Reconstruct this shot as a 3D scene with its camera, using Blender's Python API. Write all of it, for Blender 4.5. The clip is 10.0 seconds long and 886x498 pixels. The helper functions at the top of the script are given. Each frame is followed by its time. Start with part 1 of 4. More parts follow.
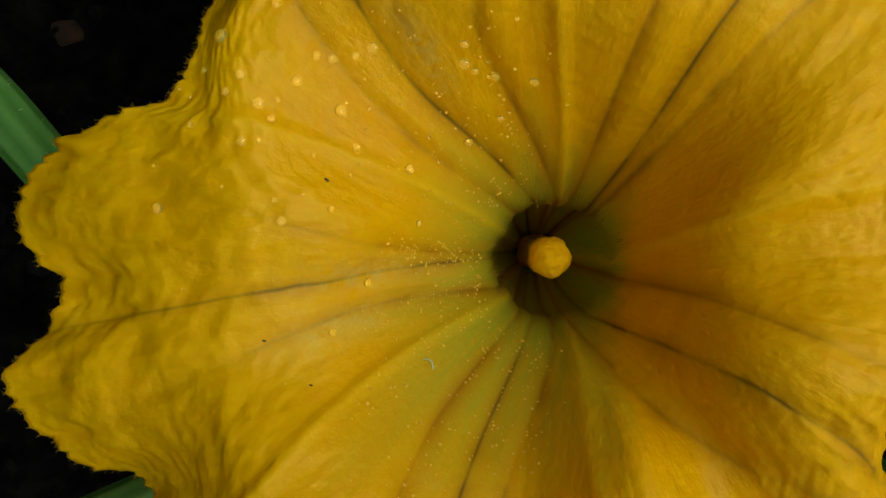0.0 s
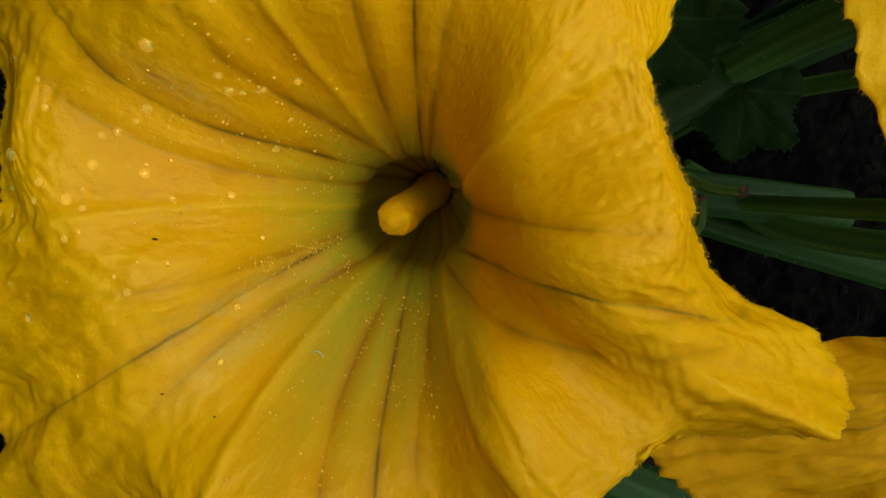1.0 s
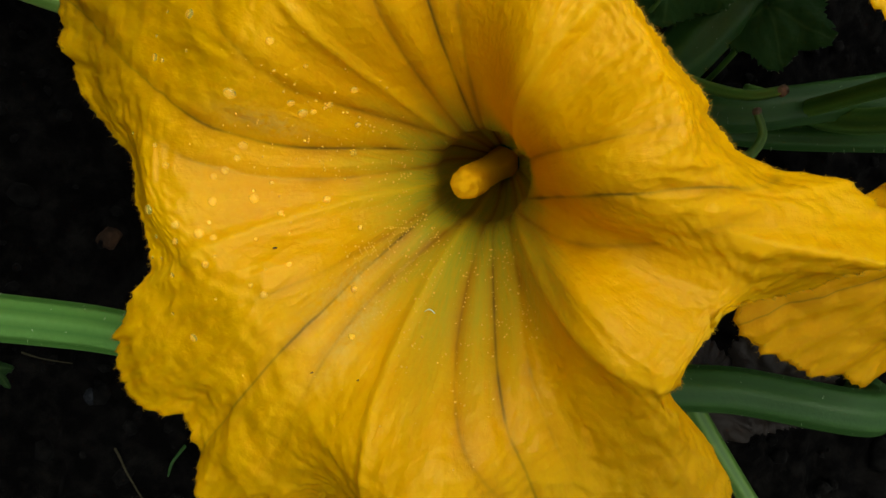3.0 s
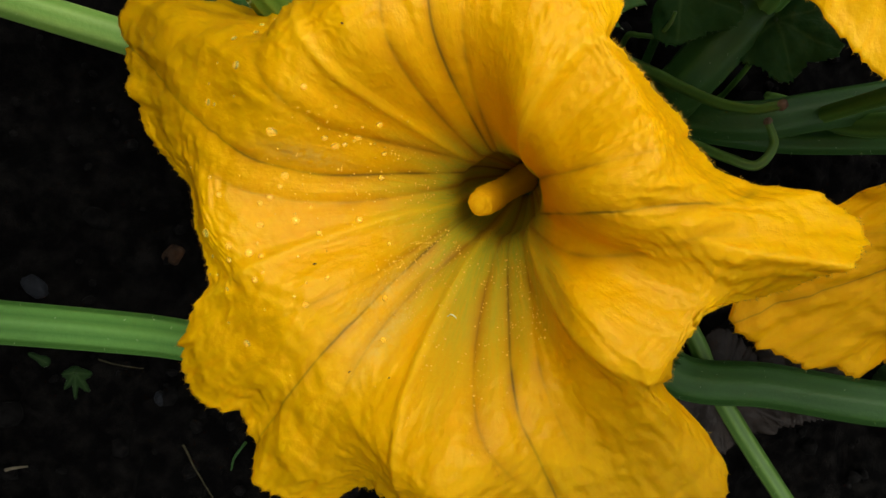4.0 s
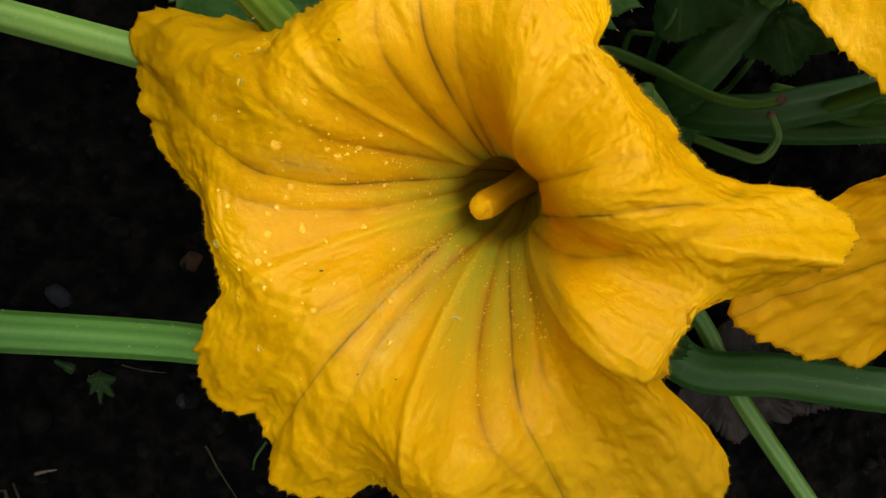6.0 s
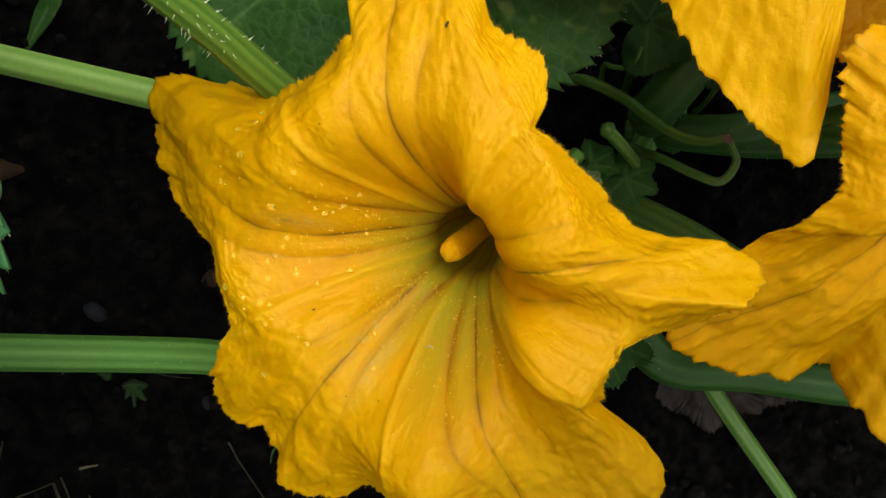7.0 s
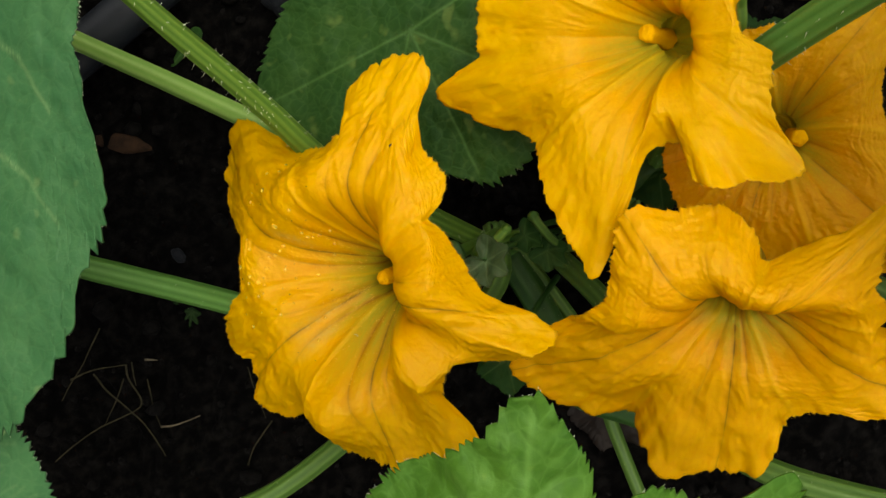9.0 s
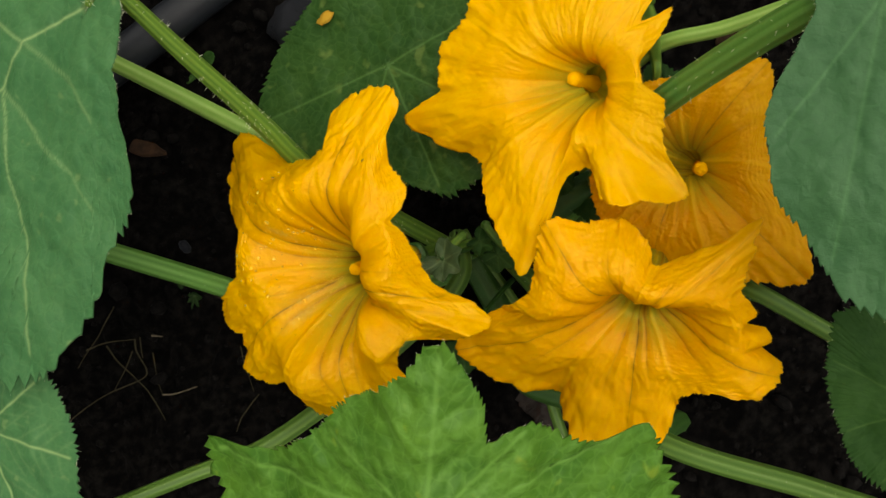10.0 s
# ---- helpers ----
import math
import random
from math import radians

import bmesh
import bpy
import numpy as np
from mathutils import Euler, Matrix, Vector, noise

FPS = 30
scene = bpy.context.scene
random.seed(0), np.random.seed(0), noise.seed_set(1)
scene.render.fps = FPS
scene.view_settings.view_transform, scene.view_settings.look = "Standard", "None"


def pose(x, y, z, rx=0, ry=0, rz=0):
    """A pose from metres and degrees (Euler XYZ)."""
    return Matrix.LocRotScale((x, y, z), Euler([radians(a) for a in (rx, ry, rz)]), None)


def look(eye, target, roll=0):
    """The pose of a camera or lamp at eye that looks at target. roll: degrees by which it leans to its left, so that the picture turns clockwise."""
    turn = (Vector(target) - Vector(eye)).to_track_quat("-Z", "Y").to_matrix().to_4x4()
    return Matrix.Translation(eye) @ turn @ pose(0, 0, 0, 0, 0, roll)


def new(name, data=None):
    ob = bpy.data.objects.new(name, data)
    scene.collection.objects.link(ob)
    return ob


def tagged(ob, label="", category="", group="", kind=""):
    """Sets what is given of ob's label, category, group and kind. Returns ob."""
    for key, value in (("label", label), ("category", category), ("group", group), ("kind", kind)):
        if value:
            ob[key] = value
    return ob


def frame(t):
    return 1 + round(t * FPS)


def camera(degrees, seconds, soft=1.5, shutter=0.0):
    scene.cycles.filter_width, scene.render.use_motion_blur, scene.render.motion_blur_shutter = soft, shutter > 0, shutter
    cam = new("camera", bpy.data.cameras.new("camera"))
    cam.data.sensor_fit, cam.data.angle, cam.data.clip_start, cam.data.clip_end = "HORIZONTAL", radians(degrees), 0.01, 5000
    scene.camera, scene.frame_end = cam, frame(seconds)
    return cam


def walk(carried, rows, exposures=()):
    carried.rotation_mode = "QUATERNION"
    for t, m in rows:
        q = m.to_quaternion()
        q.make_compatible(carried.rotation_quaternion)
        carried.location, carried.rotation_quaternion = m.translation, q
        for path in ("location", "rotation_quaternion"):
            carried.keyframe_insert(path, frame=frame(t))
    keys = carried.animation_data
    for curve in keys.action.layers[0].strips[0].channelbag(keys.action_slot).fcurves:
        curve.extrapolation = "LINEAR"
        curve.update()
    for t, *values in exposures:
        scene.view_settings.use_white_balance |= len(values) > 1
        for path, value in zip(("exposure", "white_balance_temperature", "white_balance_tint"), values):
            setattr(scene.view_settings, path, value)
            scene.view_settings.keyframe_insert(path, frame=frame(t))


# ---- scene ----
cam = camera(49.7, 10.0)
PATH = [
    (0, (0.084, 0.057, 0.39), (0.181, 2.055, 0.411), 1.1),
    (0.5, (0.107, 0.041, 0.398), (0.106, 2.041, 0.347), -10.9),
    (1, (0.125, 0.046, 0.396), (0.033, 2.038, 0.239), -20.6),
    (1.5, (0.124, 0.062, 0.399), (-0.041, 2.048, 0.23), -29.9),
    (2, (0.129, 0.066, 0.403), (-0.048, 2.049, 0.213), -35.2),
    (2.5, (0.129, 0.053, 0.389), (-0.077, 2.042, 0.339), -35.9),
    (3, (0.129, 0.017, 0.382), (-0.165, 1.995, 0.382), -35.3),
    (3.2, (0.134, 0.009, 0.385), (-0.191, 1.983, 0.382), -35.3),
    (4.5, (0.144, -0.01, 0.376), (-0.265, 1.945, 0.488), -37.5),
    (5, (0.146, -0.008, 0.378), (-0.276, 1.945, 0.47), -37.9),
    (6.5, (0.156, -0.026, 0.374), (-0.314, 1.915, 0.481), -38.2),
    (7, (0.184, -0.045, 0.381), (-0.356, 1.88, 0.464), -38.8),
    (7.5, (0.209, -0.064, 0.378), (-0.427, 1.829, 0.497), -37.7),
    (8, (0.236, -0.093, 0.377), (-0.48, 1.767, 0.546), -32.4),
    (8.5, (0.262, -0.112, 0.361), (-0.494, 1.731, 0.54), -27.8),
    (9, (0.304, -0.157, 0.35), (-0.477, 1.674, 0.542), -25.3),
    (9.5, (0.334, -0.199, 0.333), (-0.448, 1.629, 0.552), -23.7),
    (10, (0.353, -0.23, 0.325), (-0.419, 1.601, 0.548), -22.8),
]
BASE = pose(-0.105, -0.39, 0.305, -90, 0, 0)
# the plant's own axes lean against plumb: GROUND stands the soil level
LEVEL = Vector((0.38, -0.18, 0.91)).normalized()
GROUND = Matrix.Translation((0, 0, 0.07)) @ LEVEL.rotation_difference(Vector((0, 0, 1))).to_matrix().to_4x4()
walk(cam, [(t, GROUND @ BASE @ look(eye, target, roll)) for t, eye, target, roll in PATH], [(0, -0.38, 6250, -10), (0.6, -0.34, 6250, -10), (1.2, -0.28, 6400, -1), (2.0, -0.53, 6500, 1), (2.5, -0.38, 6300, -9), (3.0, -0.03, 6500, 1), (4.5, 0.2, 6550, 7), (7, 0.2, 6550, 7), (8.5, 0.08, 6700, 8), (9.5, 0.12, 7200, 8), (10, 0.15, 7200, 10)])

# ---- light: bright overcast sky, weak wide sun ----
world = bpy.data.worlds.new("overcast_sky")
scene.world = world
world.use_nodes = True
wn, wl = world.node_tree.nodes, world.node_tree.links
sky = wn.new("ShaderNodeTexSky")
sky.sky_type, sky.sun_disc = "NISHITA", False
SUN_EL, SUN_ROT = radians(80), radians(40)
sky.sun_elevation, sky.sun_rotation = SUN_EL, SUN_ROT
sky.air_density, sky.dust_density = 1.0, 6.0
grey = wn.new("ShaderNodeHueSaturation")
grey.inputs["Saturation"].default_value = 0.2
wl.new(sky.outputs["Color"], grey.inputs["Color"])
wl.new(grey.outputs["Color"], wn["Background"].inputs["Color"])
wn["Background"].inputs["Strength"].default_value = 0.15
sun_data = bpy.data.lights.new("sun", "SUN")
sun_data.energy, sun_data.angle, sun_data.color = 1.3, radians(70), (1.0, 0.97, 0.92)
sun = new("sun", sun_data)
sun_from = Vector((math.sin(SUN_ROT) * math.cos(SUN_EL), math.cos(SUN_ROT) * math.cos(SUN_EL), math.sin(SUN_EL)))
sun.matrix_world = look(sun_from * 5, (0, 0, 0))


# ---- small tools ----
def lin(a, b, t):
    return a + (b - a) * t


def material(name):
    m = bpy.data.materials.new(name)
    m.use_nodes = True
    return m, m.node_tree.nodes, m.node_tree.links, m.node_tree.nodes["Principled BSDF"]


def node(nodes, kind, **values):
    n = nodes.new("ShaderNode" + kind)
    for key, value in values.items():
        n.inputs[key.replace("_", " ")].default_value = value
    return n


def ramp(nodes, stops):
    n = nodes.new("ShaderNodeValToRGB")
    e = n.color_ramp.elements
    while len(e) < len(stops):
        e.new(0.5)
    for k, (p, c) in zip(e, stops):
        k.position, k.color = p, (*c, 1)
    return n


def noise_tex(nodes, links, scale, detail=4.0, rough=0.6, coord="Object"):
    c = nodes.new("ShaderNodeTexCoord")
    n = node(nodes, "TexNoise", Scale=scale, Detail=detail, Roughness=rough)
    links.new(c.outputs[coord], n.inputs["Vector"])
    return n


def mix(nodes, links, fac, a, b, blend="MIX"):
    n = nodes.new("ShaderNodeMix")
    n.data_type, n.blend_type = "RGBA", blend
    for sock, v in ((n.inputs[0], fac), (n.inputs[6], a), (n.inputs[7], b)):
        if hasattr(v, "is_linked"):
            links.new(v, sock)
        elif isinstance(v, tuple):
            sock.default_value = (*v, 1)
        else:
            sock.default_value = v
    return n.outputs[2]


def bump(nodes, links, bsdf, height, strength, distance):
    b = node(nodes, "Bump", Strength=strength, Distance=distance)
    links.new(height, b.inputs["Height"])
    links.new(b.outputs["Normal"], bsdf.inputs["Normal"])
    return b


def scaled(nodes, links, value, factor):
    n = nodes.new("ShaderNodeMath")
    n.operation = "MULTIPLY"
    links.new(value, n.inputs[0])
    n.inputs[1].default_value = factor
    return n.outputs[0]


def attribute(nodes, name):
    a = nodes.new("ShaderNodeAttribute")
    a.attribute_name = name
    return a.outputs["Fac"]


def with_translucent(nodes, links, bsdf, colour, amount):
    t = nodes.new("ShaderNodeBsdfTranslucent")
    links.new(colour, t.inputs["Color"])
    s = nodes.new("ShaderNodeMixShader")
    s.inputs[0].default_value = amount
    links.new(bsdf.outputs[0], s.inputs[1])
    links.new(t.outputs[0], s.inputs[2])
    links.new(s.outputs[0], nodes["Material Output"].inputs["Surface"])


# ---- materials ----
def petal_material(name, shade, warm=1.0):
    m, n, l, p = material(name)
    green, band, pale = attribute(n, "green"), attribute(n, "band"), attribute(n, "pale")
    vein, seam = attribute(n, "vein"), attribute(n, "seam")
    big = noise_tex(n, l, 38, 4, 0.6)
    fine = noise_tex(n, l, 900, 3, 0.7)
    y = ramp(n, [(0.3, (0.86 * shade, 0.43 * shade * warm, 0.0004)), (0.55, (0.9 * shade, 0.49 * shade * warm, 0.0006)), (0.8, (0.92 * shade, 0.54 * shade * warm, 0.001))])
    l.new(big.outputs["Fac"], y.inputs["Fac"])
    c = mix(n, l, scaled(n, l, attribute(n, "outer"), 0.75), y.outputs["Color"], (0.91 * shade, 0.56 * shade * warm, 0.001))
    cells = ramp(n, [(0.45, (0, 0, 0)), (0.7, (1, 1, 1))])
    l.new(fine.outputs["Fac"], cells.inputs["Fac"])
    c = mix(n, l, scaled(n, l, cells.outputs["Color"], 0.35), c, (0.94, 0.62, 0.006))
    along = n.new("ShaderNodeCombineXYZ")
    for socket, key in zip(along.inputs, ("grain_x", "grain_y", "grain_z")):
        l.new(attribute(n, key), socket)
    grain = node(n, "TexNoise", Scale=1.0, Detail=4.0, Roughness=0.6)
    l.new(along.outputs[0], grain.inputs["Vector"])
    streak = ramp(n, [(0.45, (0, 0, 0)), (0.68, (1, 1, 1))])
    l.new(grain.outputs["Fac"], streak.inputs["Fac"])
    c = mix(n, l, scaled(n, l, streak.outputs["Color"], 0.35), c, (0.83 * shade, 0.38 * shade * warm, 0.001))
    stripe = n.new("ShaderNodeMapRange")
    for socket, value in zip(stripe.inputs[1:5], (0.35, 0.7, 1.0, 0.5)):
        socket.default_value = value
    l.new(grain.outputs["Fac"], stripe.inputs["Value"])
    tint = n.new("ShaderNodeMath")
    tint.operation = "MULTIPLY"
    l.new(green, tint.inputs[0])
    l.new(stripe.outputs["Result"], tint.inputs[1])
    c = mix(n, l, tint.outputs[0], c, (0.38, 0.44, 0.03))
    c = mix(n, l, scaled(n, l, seam, 0.4), c, (0.94, 0.6, 0.008))
    c = mix(n, l, band, c, (0.6, 0.23, 0.002))
    c = mix(n, l, vein, c, (0.2, 0.105, 0.006))
    # the ribs proper, thin dark lines
    for key, width, tone in (("rib", 0.42, (0.2, 0.11, 0.006)), ("side", 0.5, (0.34, 0.16, 0.005))):
        off = n.new("ShaderNodeMath")
        off.operation = "ABSOLUTE"
        l.new(attribute(n, key + "_mm"), off.inputs[0])
        thin = ramp(n, [(0.1 * width, (1, 1, 1)), (width, (0, 0, 0))])
        l.new(off.outputs[0], thin.inputs["Fac"])
        both = n.new("ShaderNodeMath")
        both.operation = "MULTIPLY"
        l.new(thin.outputs["Color"], both.inputs[0])
        l.new(attribute(n, key + "_line"), both.inputs[1])
        c = mix(n, l, both.outputs[0], c, tone)
    # wet sheen painted into the petal colour as pale patches, broken up by noise
    sheen_noise = noise_tex(n, l, 520, 4, 0.75)
    cut = ramp(n, [(0.35, (0, 0, 0)), (0.65, (1, 1, 1))])
    l.new(sheen_noise.outputs["Fac"], cut.inputs["Fac"])
    k = n.new("ShaderNodeMath")
    k.operation = "MULTIPLY"
    l.new(cut.outputs["Color"], k.inputs[0])
    l.new(pale, k.inputs[1])
    c = mix(n, l, scaled(n, l, k.outputs[0], 0.7), c, (0.8, 0.7, 0.2))
    l.new(c, p.inputs["Base Color"])
    p.inputs["Roughness"].default_value = 0.4
    p.inputs["Specular IOR Level"].default_value = 0.17
    b = node(n, "Bump", Strength=0.16, Distance=0.0006)
    l.new(fine.outputs["Fac"], b.inputs["Height"])
    b2 = node(n, "Bump", Strength=0.3, Distance=0.001)
    l.new(grain.outputs["Fac"], b2.inputs["Height"])
    l.new(b.outputs["Normal"], b2.inputs["Normal"])
    pucker = noise_tex(n, l, 300, 3, 0.55)
    b3 = node(n, "Bump", Strength=0.36, Distance=0.0016)
    l.new(pucker.outputs["Fac"], b3.inputs["Height"])
    l.new(b2.outputs["Normal"], b3.inputs["Normal"])
    l.new(b3.outputs["Normal"], p.inputs["Normal"])
    with_translucent(n, l, p, c, 0.42)
    return m


def leaf_material(name, dark, light, vein_colour, blotch, spot_scale=85, spot_from=0.66, gloss=0.3, net_tone=0.05):
    m, n, l, p = material(name)
    vein = attribute(n, "vein")
    big = noise_tex(n, l, 30, 5, 0.65)
    fine = noise_tex(n, l, 420, 4, 0.7)
    base = ramp(n, [(0.3, dark), (0.7, light)])
    l.new(big.outputs["Fac"], base.inputs["Fac"])
    c = mix(n, l, scaled(n, l, fine.outputs["Fac"], 0.45), base.outputs["Color"], tuple(0.6 * v for v in dark))
    spots = ramp(n, [(spot_from, (0, 0, 0)), (spot_from + 0.07, (1, 1, 1))])
    sp = noise_tex(n, l, spot_scale, 2, 0.5)
    l.new(sp.outputs["Fac"], spots.inputs["Fac"])
    c = mix(n, l, scaled(n, l, spots.outputs["Color"], 0.5), c, blotch)
    # net of the finest veins
    place = n.new("ShaderNodeTexCoord")
    bent = n.new("ShaderNodeVectorMath")
    bent.operation = "MULTIPLY_ADD"
    l.new(noise_tex(n, l, 120, 2, 0.5).outputs["Color"], bent.inputs[0])
    bent.inputs[1].default_value = (0.006, 0.006, 0.006)
    l.new(place.outputs["Object"], bent.inputs[2])
    net = n.new("ShaderNodeTexVoronoi")
    net.feature = "DISTANCE_TO_EDGE"
    net.inputs["Scale"].default_value = 170
    l.new(bent.outputs[0], net.inputs["Vector"])
    lines = ramp(n, [(0.0, (1, 1, 1)), (0.12, (0, 0, 0))])
    l.new(net.outputs["Distance"], lines.inputs["Fac"])
    c = mix(n, l, scaled(n, l, lines.outputs["Color"], net_tone), c, vein_colour)
    c = mix(n, l, scaled(n, l, vein, 0.75), c, vein_colour)
    l.new(c, p.inputs["Base Color"])
    p.inputs["Roughness"].default_value = 0.6
    p.inputs["Specular IOR Level"].default_value = gloss
    under = node(n, "Bump", Strength=0.5, Distance=0.0008)
    l.new(fine.outputs["Fac"], under.inputs["Height"])
    over = node(n, "Bump", Strength=0.25, Distance=0.0012)
    swell = ramp(n, [(0.0, (0, 0, 0)), (0.5, (1, 1, 1))])
    l.new(net.outputs["Distance"], swell.inputs["Fac"])
    l.new(swell.outputs["Color"], over.inputs["Height"])
    l.new(under.outputs["Normal"], over.inputs["Normal"])
    l.new(over.outputs["Normal"], p.inputs["Normal"])
    with_translucent(n, l, p, c, 0.18)
    return m


def stalk_material(name, dark, light):
    m, n, l, p = material(name)
    rib = attribute(n, "rib")
    big = noise_tex(n, l, 60, 4, 0.6)
    fine = noise_tex(n, l, 600, 3, 0.6)
    c = mix(n, l, rib, dark, light)
    c = mix(n, l, scaled(n, l, big.outputs["Fac"], 0.5), c, tuple(0.7 * v for v in light))
    c = mix(n, l, scaled(n, l, fine.outputs["Fac"], 0.3), c, tuple(0.5 * v for v in dark))
    l.new(c, p.inputs["Base Color"])
    p.inputs["Roughness"].default_value = 0.48
    p.inputs["Specular IOR Level"].default_value = 0.25
    bump(n, l, p, fine.outputs["Fac"], 0.4, 0.0006)
    return m


def plain_material(name, a, b, scale, rough, spec=0.4, relief=0.001, fine=8, edges=(0.3, 0.7)):
    m, n, l, p = material(name)
    t = noise_tex(n, l, scale, 6, 0.65)
    r = ramp(n, [(edges[0], a), (edges[1], b)])
    l.new(t.outputs["Fac"], r.inputs["Fac"])
    l.new(r.outputs["Color"], p.inputs["Base Color"])
    p.inputs["Roughness"].default_value = rough
    p.inputs["Specular IOR Level"].default_value = spec
    f = noise_tex(n, l, scale * fine, 4, 0.7)
    bump(n, l, p, f.outputs["Fac"], 0.6, relief)
    return m


PETAL = petal_material("squash_petal", 1.0)
PETAL_DEEP = petal_material("squash_petal_deep", 0.95, 0.9)
PETAL_WARM = petal_material("squash_petal_warm", 1.0, 0.93)
LEAF_GREY = leaf_material("leaf_grey_green", (0.03, 0.13, 0.038), (0.062, 0.19, 0.058), (0.25, 0.38, 0.14), (0.15, 0.25, 0.08))
LEAF_DOTTED = leaf_material("leaf_dotted_green", (0.026, 0.1, 0.03), (0.045, 0.135, 0.042), (0.055, 0.15, 0.05), (0.3, 0.38, 0.16), 140, 0.76)
LEAF_BRIGHT = leaf_material("leaf_bright_green", (0.03, 0.12, 0.006), (0.1, 0.24, 0.016), (0.12, 0.27, 0.04), (0.22, 0.3, 0.02), net_tone=0.3)
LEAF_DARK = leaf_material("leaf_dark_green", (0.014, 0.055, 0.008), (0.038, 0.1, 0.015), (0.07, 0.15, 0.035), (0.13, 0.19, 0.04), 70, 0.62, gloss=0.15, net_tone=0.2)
# weak-veined copy of the dark leaf, with the shade low down in its colour
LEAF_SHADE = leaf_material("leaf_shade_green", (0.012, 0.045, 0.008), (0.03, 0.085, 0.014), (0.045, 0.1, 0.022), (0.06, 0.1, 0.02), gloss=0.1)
STALK = stalk_material("petiole_green", (0.05, 0.135, 0.012), (0.16, 0.28, 0.038))
STALK_PALE = stalk_material("petiole_pale_green", (0.15, 0.31, 0.042), (0.27, 0.43, 0.09))
STALK_MID = stalk_material("petiole_mid_green", (0.06, 0.18, 0.022), (0.14, 0.32, 0.062))
# darker copy of the stalk green, with shade from the leaves put into the colour
STALK_SHADED = stalk_material("petiole_shaded_green", (0.022, 0.07, 0.011), (0.038, 0.1, 0.016))
HAIR = plain_material("plant_hair", (0.3, 0.17, 0.012), (0.45, 0.27, 0.03), 50, 0.7, 0.05)
SPINE = plain_material("plant_spine", (0.5, 0.55, 0.35), (0.65, 0.7, 0.5), 50, 0.4)
# SOIL and CLOD: dark earth, lowered further to hold the surrounding plants' shade
SOIL = plain_material("moist_shaded_soil", (0.0006, 0.0005, 0.0004), (0.0078, 0.007, 0.006), 130, 0.95, 0.05, 0.006, edges=(0.44, 0.68))
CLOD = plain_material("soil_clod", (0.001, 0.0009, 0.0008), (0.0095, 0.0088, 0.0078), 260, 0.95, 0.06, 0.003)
TWIG = plain_material("dry_twig", (0.018, 0.016, 0.008), (0.055, 0.046, 0.024), 150, 0.85, 0.15)
BARK = plain_material("wood_chip", (0.01, 0.006, 0.003), (0.045, 0.022, 0.01), 120, 0.85, 0.15)
STONE = plain_material("grey_pebble", (0.003, 0.004, 0.0055), (0.009, 0.0105, 0.0135), 90, 0.8, 0.2)
PIPE = plain_material("black_pipe", (0.008, 0.01, 0.013), (0.015, 0.018, 0.022), 40, 0.45, 0.35, 0.0004)
POLLEN = plain_material("yellow_pollen", (0.86, 0.40, 0.003), (0.92, 0.50, 0.006), 700, 0.85, 0.05, 0.0008)
GRAIN = plain_material("pollen_grain", (0.9, 0.5, 0.02), (0.93, 0.6, 0.07), 700, 0.4, 0.5, 0.0002)
STALK_DIM = stalk_material("flower_stalk_green", (0.045, 0.115, 0.014), (0.11, 0.21, 0.034))
DRY = plain_material("dry_stalk_end", (0.07, 0.04, 0.02), (0.16, 0.1, 0.055), 300, 0.8)
STRAW = plain_material("pale_straw", (0.08, 0.066, 0.04), (0.16, 0.13, 0.085), 150, 0.8, 0.2)
SPECK = plain_material("dark_speck", (0.02, 0.012, 0.006), (0.05, 0.03, 0.015), 300, 0.6)


def water_material():
    m, n, l, p = material("water")
    # clear water; the yellow imitates petal light gathered inside the drop
    p.inputs["Base Color"].default_value = (0.98, 0.82, 0.15, 1)
    p.inputs["Roughness"].default_value = 0.03
    p.inputs["IOR"].default_value = 1.33
    p.inputs["Transmission Weight"].default_value = 0.85
    return m


WATER = water_material()


# ---- mesh tools ----
def mesh_object(name, verts, faces, mat, parent=None, label="", smooth=True, attributes=None):
    me = bpy.data.meshes.new(name)
    me.from_pydata([tuple(v) for v in verts], [], [tuple(int(i) for i in f) for f in faces])
    if smooth:
        me.polygons.foreach_set("use_smooth", [True] * len(me.polygons))
    for key, values in (attributes or {}).items():
        a = me.attributes.new(key, "FLOAT", "POINT")
        a.data.foreach_set("value", np.asarray(values, dtype=np.float32))
    me.materials.append(mat)
    me.update()
    ob = new(name, me)
    if parent:
        ob.parent = parent
    if label:
        tagged(ob, label)
    return ob


def thing(name, place, label, category, group="", kind=""):
    e = new(name)
    e.empty_display_size = 0.01
    e.location = place
    return tagged(e, label, category, group, kind)


def grid_faces(rows, cols, closed=True):
    r, c = np.meshgrid(np.arange(rows - 1), np.arange(cols if closed else cols - 1), indexing="ij")
    a, b = r * cols + c, r * cols + (c + 1) % cols
    return np.stack([a, b, b + cols, a + cols], -1).reshape(-1, 4)


def slopes(x, y):
    """Shape-keeping slopes through knots x, values y (first axis), periodic in x."""
    h = np.diff(x)
    d = np.diff(y, axis=0) / h.reshape((-1,) + (1,) * (y.ndim - 1))
    m = np.zeros_like(y)
    a, b = d[:-1], d[1:]
    m[1:-1] = np.where(a * b > 0, 2 * a * b / (a + b + 1e-12 * np.sign(a + b) + 1e-30), 0)
    m[0], m[-1] = d[0], d[-1]
    return m


